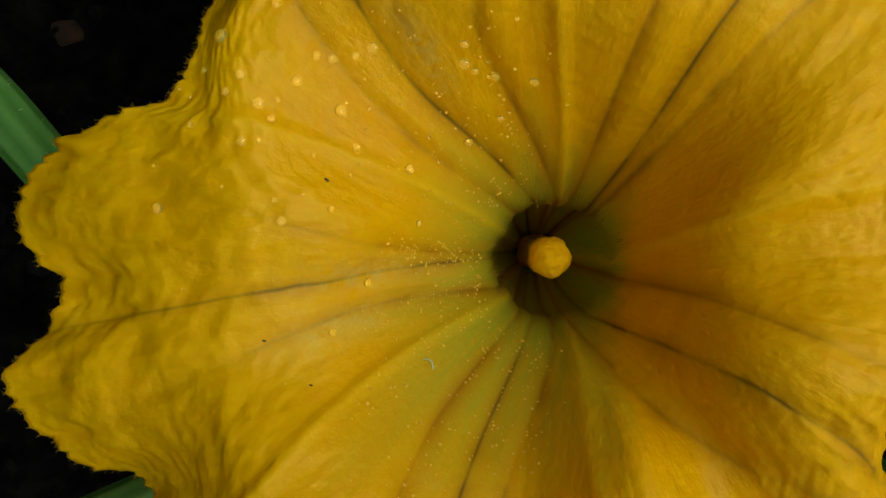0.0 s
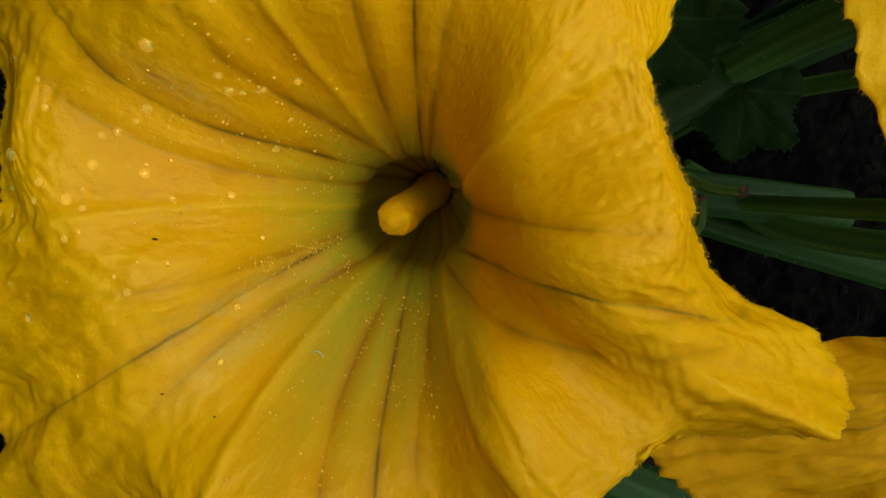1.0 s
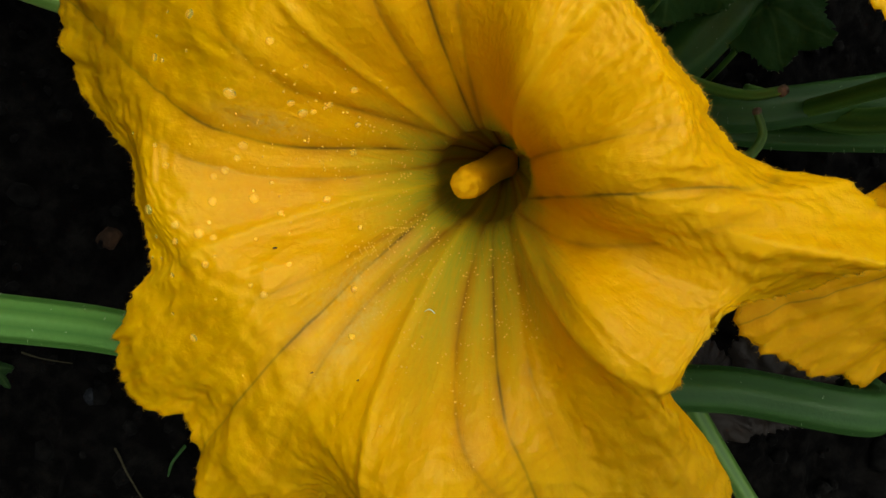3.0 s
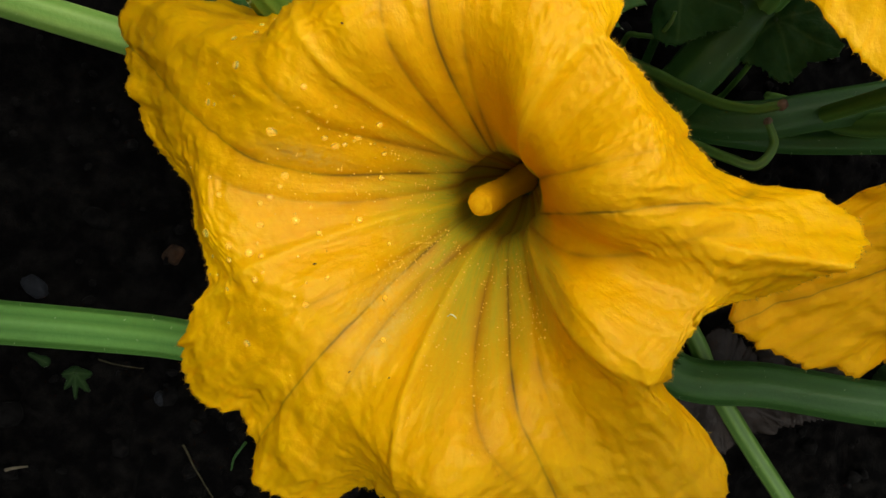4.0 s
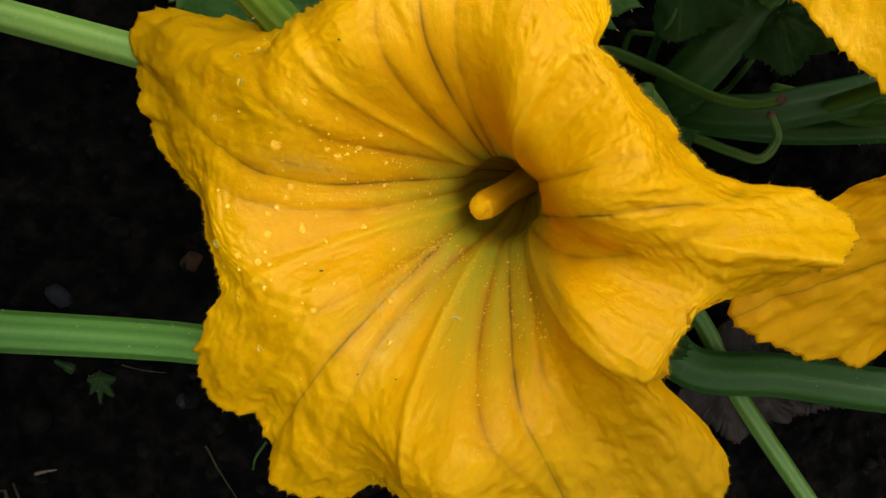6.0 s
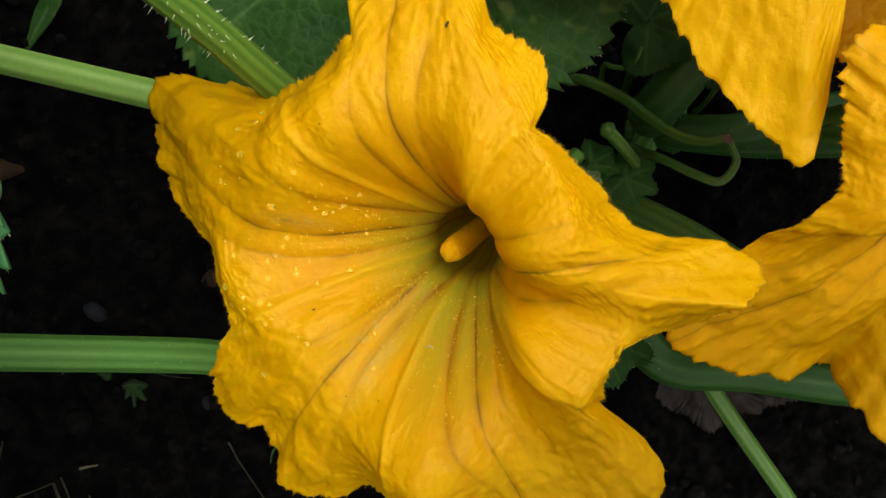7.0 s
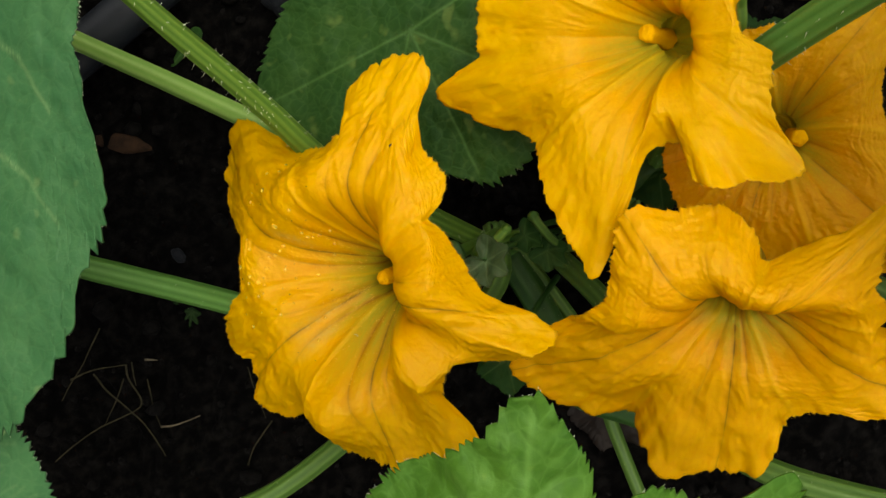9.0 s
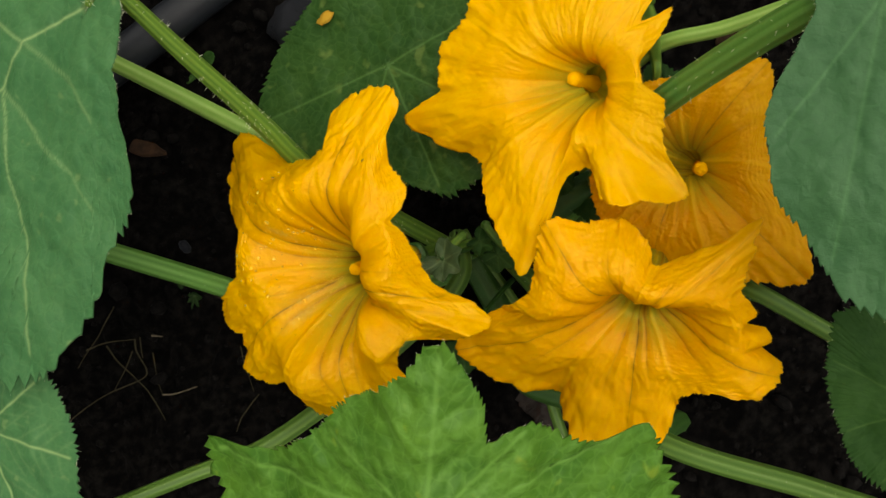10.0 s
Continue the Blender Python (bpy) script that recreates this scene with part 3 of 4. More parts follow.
corolla_a = Corolla((8, 0), RIM_A, CREST_A, WALL_A, [(178, 184, 187, 189), (110, 134, 129, 121), (58, 65, 60, 53), (303, 317, 323, 327), (250, 243, 245.5, 247)],
                    [(152, 155, 159, 162), (86, 99, 97, 95), (0, 20, 14, 8), (285, 271, 278, 281), (216, 210, 216, 220)],
                    sides=[(88, 117, 110, 106), (130, 144, 137, 132), (174, 177, 173, 170), (206, 194, 197, 200), (237, 230, 239, 243), (270, 254, 253, 253), (74, 81, 72, 66), (50, 56, 48, 42), (346, 342, 339, 338), (284, 299, 314, 318)],
                    throat=(11.5, 72.7), lean=(4, 2), seed=1.0, green=((0, 0.08), (60, 0.12), (110, 0.2), (160, 0.3), (200, 0.44), (250, 0.46), (280, 0.34), (300, 0.14), (330, 0.08)),
                    pale=((196, 0.45, 5, 0.12), (184, 0.42, 5, 0.14), (128, 0.42, 3, 0.1)))
flower_a, grid_a, normal_a = squash_flower("squash_flower", corolla_a, "wide-open orange-yellow squash flower with dew drops, green throat", PETAL, nu=720, ns=120, stamen_tip=(5.5, 0.5, 86.5), foot=(6, 10, -30), hairs=3600)

RIM_B = [
    (8, 46, 84), (14, 52, 82), (19, 40, 88), (28, 64, 84), (61, 67, 86), (91, 73, 84), (110, 75, 84), (124, 71, 84), (142, 79, 82), (153, 76, 80), (164, 103, 74), (172, 91, 70),
    (179, 81, 68), (184, 70, 75), (193, 66, 84), (199, 68.5, 88), (208, 74, 90), (223, 87, 91), (229.5, 95, 92), (235, 68, 93), (239, 50, 95), (245, 41, 90), (257, 40, 86), (263, 52, 100), (271, 59, 110),
    (283, 67, 104), (291, 75, 92), (298, 56, 95), (307, 49, 96), (325, 44, 96), (333, 33, 94), (350, 31, 91),
]
CREST_B = [(39, 29, 96), (75, 29, 95), (120, 34, 94), (162, 42, 90), (199, 36, 96), (232, 42, 99), (249, 26, 98), (294, 29, 96), (324, 29, 94), (359, 29, 93)]
WALL_B = [(0, 0.2, 0.72), (60, 0.28, 0.68), (110, 0.34, 0.6), (162, 0.36, 0.55), (220, 0.36, 0.6), (280, 0.32, 0.68), (320, 0.24, 0.72)]
corolla_b = Corolla((162.5, 33.5), RIM_B, CREST_B, WALL_B, [(166, 164), (232, 234), (290, 291), (26, 28), (95, 91)], [(196, 193), (256, 254), (335, 333), (55, 55), (125, 124)],
                    throat=(8.5, 66), lean=(-6, 4), base=-16, seed=2.0, nod=(-0.25, -0.05), green=((0, 0.15), (90, 0.25), (170, 0.5), (240, 0.35), (300, 0.2)))
squash_flower("squash_flower", corolla_b, "orange-yellow squash flower with a torn, nibbled petal", PETAL, stamen_tip=(153, 39.5, 76), foot=(120, 30, -40), wrinkle=0.7, veins=0.2)

RIM_C = [
    (11, 71, 88), (15, 78, 86), (20, 58, 92), (29, 43, 90), (40, 34, 93), (52, 43, 91), (65, 51, 92), (84, 55, 97), (97, 66, 104), (111, 56, 102), (131, 49, 100),
    (144, 56, 94), (152, 64, 84), (172, 99, 68), (183, 96, 60), (197, 87, 46), (205, 80, 27), (215, 90, 30), (222.5, 98, 31), (235, 87, 32), (248, 85, 34), (258, 67, 40),
    (265, 58, 47), (281, 60, 56), (289, 70, 56), (301, 79, 54), (307, 78, 50), (310, 73, 50), (311.7, 62, 52), (316, 66, 55), (322, 62, 58), (324.5, 52, 63), (328, 50, 66), (333, 57, 68), (350, 54, 82),
]
CREST_C = [(14, 32, 103), (43, 27, 107), (76, 32, 104), (105, 34, 108), (135, 33, 104), (165, 52, 80), (187, 48, 68), (226, 43, 54), (264, 42, 55), (304, 52, 66), (337, 46, 80), (356, 40, 94)]
WALL_C = [(0, 0.2, 0.66), (43, 0.08, 0.64), (90, 0.14, 0.62), (135, 0.3, 0.7), (200, 0.4, 0.6), (270, 0.4, 0.55), (330, 0.4, 0.62)]
corolla_c = Corolla((137, -68), RIM_C, CREST_C, WALL_C, [(172, 172), (240, 236), (305, 304), (10, 14), (98, 98)], [(206, 207), (268, 267), (335, 326), (40, 40), (140, 142)],
                    throat=(11, 52), lean=(5, 14), base=-40, seed=3.0, nod=(-0.16, -0.36), green=((0, 0.12), (90, 0.12), (200, 0.25), (240, 0.45), (290, 0.4)))
squash_flower("squash_flower", corolla_c, "orange-yellow squash flower facing sideways, upper petals curled back", PETAL_WARM, stamen_tip=(136, -72, 54), foot=(100, -40, -40))

RIM_D = [
    (4, 49, 22), (25, 65, 25), (45, 51, 30), (73, 43, 32), (108, 47, 32), (150, 47, 30), (200, 53, 30), (221, 55, 26), (250, 62, 20), (275, 72, 18), (285, 83, 16), (291, 87, 17),
    (307, 66, 20), (320, 47, 20), (345, 43, 21),
]
CREST_D = [(18, 38, 30), (60, 30, 30), (140, 30, 30), (221, 34, 28), (269, 36, 26), (292, 49, 24), (325, 31, 25)]
corolla_d = Corolla((177, -15.5), RIM_D, CREST_D, WALL_EVEN, [(25, 25), (100, 100), (170, 170), (230, 230), (292, 291)], [(65, 65), (135, 135), (200, 200), (262, 262), (335, 330)],
                    throat=(8, 12), lean=(4, -5), base=-14, seed=4.0, green=((0, 0.45), (90, 0.5), (180, 0.5), (270, 0.5)))
squash_flower("squash_flower", corolla_d, "deep orange squash flower half hidden below another flower", PETAL_DEEP, stamen_tip=(184, -23, 24), foot=(140, -10, -40), veins=0.6)


# ---- petioles and stems ----
def petiole(points, radii, label, mat=STALK, flutes=8, depth=0.06, spines=120, spine_length=0.0028, name="leaf_stalk", group="leaf stalks", seed=1):
    pts = np.array(points, float) / 1000
    pts[-1] += [0.012 * math.sin(2.4 * seed), 0.012 * math.cos(2.4 * seed), 0]
    pts[-1, 2] = ground_height(pts[-1, 0], pts[-1, 1]) - 0.003
    base = pts[-1]
    top = thing(name, tuple(base), label, "plant stalk", group)
    back = Matrix.Translation(-Vector(base))
    v, f, rib, (line, r, side, over) = sweep(pts, np.array(radii) / 1000, 32, flutes, depth, 12)
    st = mesh_object("stalk", v, f, mat, top, "ribbed green stalk", attributes={"rib": rib})
    st.matrix_parent_inverse = back
    if spines:
        g = np.random.default_rng(seed)
        i = g.integers(0, len(line), spines)
        a = g.uniform(0, 6.28, spines)
        out = np.cos(a)[:, None] * side[i] + np.sin(a)[:, None] * over[i]
        roots = line[i] + out * (r[i] * 0.97)[:, None]
        h = bristles(roots, out + 0.25 * g.normal(size=(spines, 3)), g.uniform(0.35, 1, spines) * spine_length, 0.0002 if spine_length > 0.002 else 0.00008, "spines", SPINE, top, "pale bristly spines")
        h.matrix_parent_inverse = back
    return top


CROWN = (10, 4, -84)
CROWN_SIDE = (66, -6, -106)
petiole([(-6, 144, 200), (2, 147, 203), (6, 148, 198), (1, 121, 152), (-2, 100, 117), (-4, 88, 97), (-9, 61, 52), (-6, 35, -10), CROWN], [1.8, 2.2, 3.4, 4.4, 4.8, 5.0, 5.4, 5.6, 5.8],
        "ribbed bright green leaf stalk with pale spines", STALK, 9, 0.07, 260, 0.0033, seed=2)
petiole([(-144, 237, 78), (-125, 205, 55), (-97, 163, 24), (-60, 111, -3), (-42, 86, -22), (-30, 68, -50)], [4.8, 5.2, 5.6, 6, 6.2, 6.4], "smooth pale green leaf stalk", STALK_PALE, 7, 0.03, 120, 0.0012, seed=3)
petiole([(-199, 148.5, 180), (-184, 128.5, 155), (-136, 66, 75.5), (-111.5, 34, 35.5), (-84, -4.5, -12), (-40, -8, -50), CROWN], [5.0, 5.4, 6.1, 6.3, 6.4, 6.6, 6.8], "thick green ribbed leaf stalk", STALK_MID, 8, 0.05, 200, 0.0016, seed=4)
petiole([(-190, -66, 112), (-151, -67, 78), (-114, -68, 47), (-60, -50, 0), (0, -20, -50), CROWN], [4, 4.6, 5.4, 5.8, 6, 6], "green leaf stalk slanting up from the soil", STALK_DIM, 8, 0.05, 120, 0.0016, seed=5)
petiole([(215, -235, 8), (166, -197, 12), (101, -147, 12), (70, -100, -30), (50, -50, -60), CROWN], [5, 5.6, 6, 6, 6, 6], "pale-ribbed green leaf stalk below a flower", STALK_DIM, 8, 0.06, 160, 0.002, seed=6)
# lighter stalk green on this one offsets the shade of the leaf above it
petiole([(285, -4, 169), (259, 4, 150), (193, 9, 82), (150, 8, 20), (108, 3, -62), CROWN_SIDE], [5, 6, 6.6, 6.6, 6, 6], "ribbed green leaf stalk with fine bristles", STALK_MID, 9, 0.07, 220, 0.003, seed=7)
petiole([(240, -180, -36), (206, -130, -12), (179, -90, 6), (152, -74, -50), (124, -58, -96), (100, -40, -112)], [4.2, 4.6, 4.8, 5, 5, 5], "slim green leaf stalk near the soil", STALK_DIM, 7, 0.04, 100, 0.0014, seed=8)
# the next four stalks carry the shade under the plant in their colour
petiole([(150, -62, -104), (112, -42, -95), (93, -32, -88), (80, -22, -90), (70, -12, -98), CROWN_SIDE], [8, 8, 8, 8, 8, 8], "thick green stalk, shade darkened into its colour", STALK_SHADED, 8, 0.04, 120, 0.0016, seed=9)
petiole([(170, -100, -92), (132, -72, -103), (102, -49, -112), (84, -32, -112), CROWN_SIDE], [5.4, 5.4, 5.4, 5.4, 5.4], "green stalk in the shade", STALK_SHADED, 8, 0.04, 100, 0.0014, seed=10)
petiole([(170, 6, -50), (116, 4, -60), (96, 2, -52), (80, -1, -56), (70, -3, -76), CROWN_SIDE], [9, 9.4, 9.6, 9.8, 9.8, 9.8], "thick green stalk, shade darkened into its colour", STALK_SHADED, 8, 0.04, 100, 0.0014, seed=11)
petiole([(76, -166, -152), (67, -156, -94), (32, -120, -86), (4, -93, -86), (8, -50, -84), CROWN], [8.6, 8.8, 8.8, 8.8, 8.8, 8.8], "thick green stalk below the flowers, darkened like shade", STALK_SHADED, 8, 0.04, 150, 0.0016, seed=12)
petiole([(6, -200, -98), (8, -171, -97), (12, -121, -97), (20, -70, -96), CROWN], [3.6, 3.8, 4, 4, 4], "slim green stalk near the soil", STALK_DIM, 7, 0.04, 60, 0.0012, seed=13)
petiole([(270, 30, 30), (225, 36, 32), (190, 44, 30), (150, 40, -10), (108, 20, -76), CROWN_SIDE], [3.4, 3.8, 4, 4, 4, 4], "slim pale green stalk", STALK_PALE, 7, 0.03, 60, 0.0012, seed=14)


# ---- leaves ----
def leaf(name, base, ahead, normal, outline, lobes, label, mat, length=1.0, cup=0.0, droop=0.0, seed=0.0, teeth=0.045, tooth_step=3.4, rough=1.0, nu=680, nr=56, wave=4.0, roof=0.0, hub=None, side_veins=0.16, veins=()):
    """outline: degrees from the tip, reach in millimetres, round the point where the stalk joins; lobes: degrees of the main veins."""
    ex = Vector(ahead).normalized()
    nz = Vector(normal)
    nz = (nz - nz.dot(ex) * ex).normalized()
    ey = nz.cross(ex)
    frame_m = np.array([ex, ey, nz])
    base = np.array(base, float) / 1000
    top = thing(name, tuple(base), label, "squash leaf", "squash leaves")
    ph = np.linspace(-180, 180, nu, endpoint=False)
    reach = around([(a % 360, b) for a, b in outline], ph)[:, 0] * length
    saw = ((ph / tooth_step + 1.3 * noise3(np.stack([ph / 8, 0 * ph, 0 * ph], 1), 1.0, 1, seed)) % 1.0)
    reach = reach * (1 + teeth * (saw * 1.3 - 0.5) * (0.6 + 0.8 * (noise3(np.stack([ph / 14, 0 * ph + 3, 0 * ph], 1), 1.0, 1, seed) + 0.5)))
    t = np.linspace(0.012, 1, nr) ** 0.85
    x = (t[:, None] * (reach * np.cos(np.radians(ph)))[None]).ravel()
    y = (t[:, None] * (reach * np.sin(np.radians(ph)))[None]).ravel()
    tt = np.repeat(t, nu)
    # main veins, forks and side veins as lines in the leaf
    lines = []
    g = np.random.default_rng(int(seed * 7) + 1)
    start = np.zeros(2)
    if hub:
        start = np.array([math.cos(radians(hub[0])), math.sin(radians(hub[0]))]) * hub[1]
        lines.append((np.zeros(2), start, 1.0))
    for a in lobes:
        end = np.array([math.cos(radians(a)), math.sin(radians(a))]) * float(around([(k % 360, v) for k, v in outline], [a])[0, 0]) * length * 0.93
        lim = np.linalg.norm(end - start)
        d = (end - start) / lim
        a = math.degrees(math.atan2(d[1], d[0]))
        lines.append((start, end, 1.0))
        for k in range(5):
            at = lim * (0.22 + 0.15 * k)
            for sgn in (-1, 1):
                b = radians(a + sgn * g.uniform(34, 46))
                lines.append((start + d * (at + g.uniform(-3, 3)), start + d * at + np.array([math.cos(b), math.sin(b)]) * lim * (0.42 - 0.05 * k), side_veins))
    for a, b, w in veins:
        lines.append(tuple(np.array([math.cos(radians(k)), math.sin(radians(k))]) * r for k, r in (a, b)) + (w,))
    q = np.stack([x, y], 1)
    vein = np.zeros(len(q))
    lift = np.zeros(len(q))
    for a, b, w in lines:
        ab = b - a
        u = np.clip(((q - a) @ ab) / (ab @ ab), 0, 1)
        d = np.linalg.norm(q - a - u[:, None] * ab, axis=1)
        wid = (0.75 if w == 1 else 0.45) * (1.25 - u)
        wid = np.maximum(wid, 0.48 * reach.max() / nr)
        vein = np.maximum(vein, w * np.exp(-(d / wid) ** 2))
        lift = np.maximum(lift, w * np.exp(-(d / (3.2 * wid + 1.5)) ** 2))
    rr = np.hypot(x, y)
    p3 = np.stack([x, y, 0 * x], 1) / 1000
    h = -roof * np.sqrt(y * y + 9) + roof * 3 + cup * (rr / 100) ** 2 * 10 - droop * np.maximum(x, 0) ** 2 / 1000
    h = h + rough * (2.6 * noise3(p3, 28, 2, seed) * np.minimum(1, rr / 20) + 1.0 * noise3(p3, 95, 2, seed + 2)) - 0.7 * lift
    h = h + wave * tt ** 3 * noise3(p3, 17, 1, seed + 9)
    loc = np.stack([x, y, h], 1) / 1000
    pts = loc @ frame_m
    centre = np.array([[0, 0, -0.001]]) @ frame_m
    faces = [tuple(f) for f in grid_faces(nr, nu)] + [(nr * nu, (i + 1) % nu, i) for i in range(nu)]
    blade = mesh_object("leaf_blade", np.vstack([pts, centre]), faces, mat, top, attributes={"vein": np.r_[vein, 1]})
    sol = blade.modifiers.new("thickness", "SOLIDIFY")
    sol.thickness, sol.offset = 0.0006, -1
    edge = pts[(nr - 1) * nu:]
    count = int(min(700, 4 * reach.mean()))
    k = g.integers(0, nu, count)
    out = edge[k] / (np.linalg.norm(edge[k], axis=1)[:, None] + 1e-9)
    bristles(edge[k], out + 0.4 * g.normal(size=(count, 3)), g.uniform(0.0004, 0.0012, count) * min(1, reach.mean() / 40), 0.00008, "leaf_hairs", SPINE, top, "fine pale hairs along the leaf edge")
    return top


leaf("squash_leaf", (-7, 144, 200), (-0.8, -0.6, 0), (0, 0, 1),
     [(18, 172), (24, 150), (29, 131), (33, 108), (39, 98), (44, 84), (46.5, 68), (49, 50), (58, 32), (90, 22), (150, 16), (178, 8), (-165, 60), (-130, 110), (-95, 150), (-65, 180), (-40, 195), (-12, 205), (5, 190)],
     [], "large grey-green squash leaf with pale veins and toothed edge", LEAF_GREY, seed=1.0, nr=130, nu=1000, teeth=0.042, tooth_step=2.8,
     veins=(((0, 0), (-43, 42), 1.0), ((-43, 42), (-29, 63), 1.0), ((-29, 63), (-6, 88), 0.8), ((-6, 88), (7, 112), 0.8), ((7, 112), (14, 165), 0.7), ((-29, 63), (3, 68), 0.6), ((3, 68), (20, 76), 0.5), ((20, 76), (28, 92), 0.3),
            ((-43, 42), (-70, 80), 0.9), ((-70, 80), (-80, 150), 0.8), ((-29, 63), (-25, 190), 0.9), ((-43, 42), (10, 34), 0.5), ((10, 34), (30, 52), 0.4), ((-25, 110), (-45, 170), 0.5), ((-25, 110), (-4, 160), 0.5)))
leaf("squash_leaf", (-181, -3, 180), (0.98, 0.2, 0), (0, 0, 1),
     [(8, 52), (-3, 55), (-21, 56), (-37, 61), (-51, 67), (-75, 80), (-110, 85), (-150, 60), (178, 12), (150, 50), (100, 60), (50, 60)],
     [0, 45, -45, 95, -95], "mid-green squash leaf below a larger one", LEAF_GREY, seed=2.0)
leaf("squash_leaf", (73, -115, 235), (0.57, 0.79, 0.21), (0.15, -0.35, 0.92),
     [(0, 72), (12, 57), (31, 49), (62, 48), (80, 55), (90, 64), (96, 98), (103, 98), (110, 94), (125, 110), (150, 70), (176, 14), (-150, 60), (-120, 100), (-95, 96), (-83, 88), (-71, 82), (-68, 63), (-55, 53), (-42, 50), (-31, 37), (-18, 50), (-8, 61)],
     [0, 60, 97, -70, -42, -110], "bright green toothed squash leaf, lit from above", LEAF_BRIGHT, seed=3.0, rough=2.3, wave=2.5, roof=0.6, teeth=0.035, side_veins=0.4)
leaf("squash_leaf", (282, -7, 170), (-0.1, -0.995, 0), (0, 0, 1),
     [(-103, 22), (-78, 33), (-67, 48), (-62, 56), (-53, 65), (-46, 76), (-36, 85), (-30, 95), (-24, 106), (-15, 112), (0, 118), (35, 125), (70, 120), (110, 90), (150, 50), (178, 12), (-140, 25)],
     [5, 45, -28, 85, -55], "broad grey-green squash leaf with small pale dots", LEAF_DOTTED, seed=4.0, nr=90, teeth=0.02, tooth_step=2.4)
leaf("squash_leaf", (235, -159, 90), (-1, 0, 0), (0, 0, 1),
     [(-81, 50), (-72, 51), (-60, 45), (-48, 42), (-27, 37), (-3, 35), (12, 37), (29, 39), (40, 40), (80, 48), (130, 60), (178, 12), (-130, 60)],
     [0, 42, -50, 90, -90], "shade-toned green toothed squash leaf low over the soil", LEAF_SHADE, seed=5.0, teeth=0.045)
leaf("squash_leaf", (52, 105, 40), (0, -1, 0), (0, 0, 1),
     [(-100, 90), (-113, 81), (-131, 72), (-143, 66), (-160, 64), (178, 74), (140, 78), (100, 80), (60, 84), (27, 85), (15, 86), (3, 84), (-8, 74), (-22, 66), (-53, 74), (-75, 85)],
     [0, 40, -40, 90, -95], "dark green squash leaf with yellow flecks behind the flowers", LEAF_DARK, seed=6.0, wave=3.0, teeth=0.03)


# ---- dew, pollen and specks on the large flower ----
def petal_spot(x, y, lowest=0.12):
    """The point of the large corolla nearest to x, y (millimetres), and its normal."""
    d = np.hypot(grid_a[..., 0] * 1000 - x, grid_a[..., 1] * 1000 - y)
    d[:30] += 100
    i, j = np.unravel_index(np.argmin(d), d.shape)
    nn = Vector(normal_a[i, j])
    return Vector(grid_a[i, j]), nn if nn.z > 0 else -nn


def drop_mesh():
    bm = bmesh.new()
    bmesh.ops.create_uvsphere(bm, u_segments=16, v_segments=10, radius=1)
    for v in bm.verts:
        v.co.z = v.co.z * 0.7 if v.co.z > 0 else v.co.z * 0.12
    me = bpy.data.meshes.new("water_drop")
    bm.to_mesh(me)
    bm.free()
    me.polygons.foreach_set("use_smooth", [True] * len(me.polygons))
    me.materials.append(WATER)
    return me


DROP = drop_mesh()
g = np.random.default_rng(12)
drops = [(-30, 23, 1.0), (-19, 40, 1.25), (-42, 23, 1.0), (-37, 27, 0.9), (-45, 27, 0.8), (-34, 31, 0.7), (-48, 33, 1.0), (-40, 38, 0.7), (-26, -4, 0.75), (-31, -12, 0.7)]
for k in range(55):
    a, r = radians(g.uniform(100, 178)), g.uniform(26, 70)
    drops.append((8 + r * math.cos(a), r * math.sin(a), 0.3 + 0.75 * g.random() ** 2))
for x, y, r in drops:
    r *= 1.05
    at, up = petal_spot(x, y)
    ob = new("water_drop", DROP)
    ob.matrix_world = Matrix.Translation(at + up * 0.0002) @ up.to_track_quat("Z", "Y").to_matrix().to_4x4() @ Matrix.Diagonal((r / 1000, r / 1000, r / 1000, 1))
    ob.visible_shadow = False
    tagged(ob, "clear round dew drop lying on a yellow petal", "water drop", "dew drops on the petals")


def pollen_grains():
    base = np.array([(1, 0, 0), (-1, 0, 0), (0, 1, 0), (0, -1, 0), (0, 0, 1), (0, 0, -1)], float)
    tri = np.array([(0, 2, 4), (2, 1, 4), (1, 3, 4), (3, 0, 4), (2, 0, 5), (1, 2, 5), (3, 1, 5), (0, 3, 5)])
    rows, nu = grid_a.shape[:2]
    lines = [181, 183, 176, 196, 200, 155, 141, 131, 116, 232, 245, 256, 213]
    v, f = [], []
    for k in range(900):
        az = g.normal(g.choice(lines), 3.0) % 360 if k % 7 else g.uniform(95, 270)
        i = int(13 + (rows - 14) * min(0.85, abs(g.normal(0.16, 0.15)) + 0.06))
        at = grid_a[i, int(az / 360 * nu) % nu]
        r = 0.00009 + 0.0002 * g.random() ** 2
        f.append(tri + 6 * len(v))
        v.append(base * r * g.uniform(0.7, 1.3, 3) + at + [0, 0, 0.5 * r])
    ob = mesh_object("pollen_grains", np.vstack(v), np.vstack(f), GRAIN, smooth=False)
    tagged(ob, "yellow pollen grains scattered along the petal veins", "pollen", kind="stuff")


pollen_grains()


def speck(x, y, length, width, turn):
    at, up = petal_spot(x, y)
    v, f = lump_shape(x * 0.1, 2)
    ob = mesh_object("debris_speck", v * [length / 1000, width / 1000, width / 1400], f, SPECK)
    ob.matrix_world = Matrix.Translation(at + up * 0.0003) @ up.to_track_quat("Z", "Y").to_matrix().to_4x4() @ pose(0, 0, 0, 0, 0, turn)
    tagged(ob, "tiny dark speck of plant debris on a petal", "debris speck", "specks on the petals")


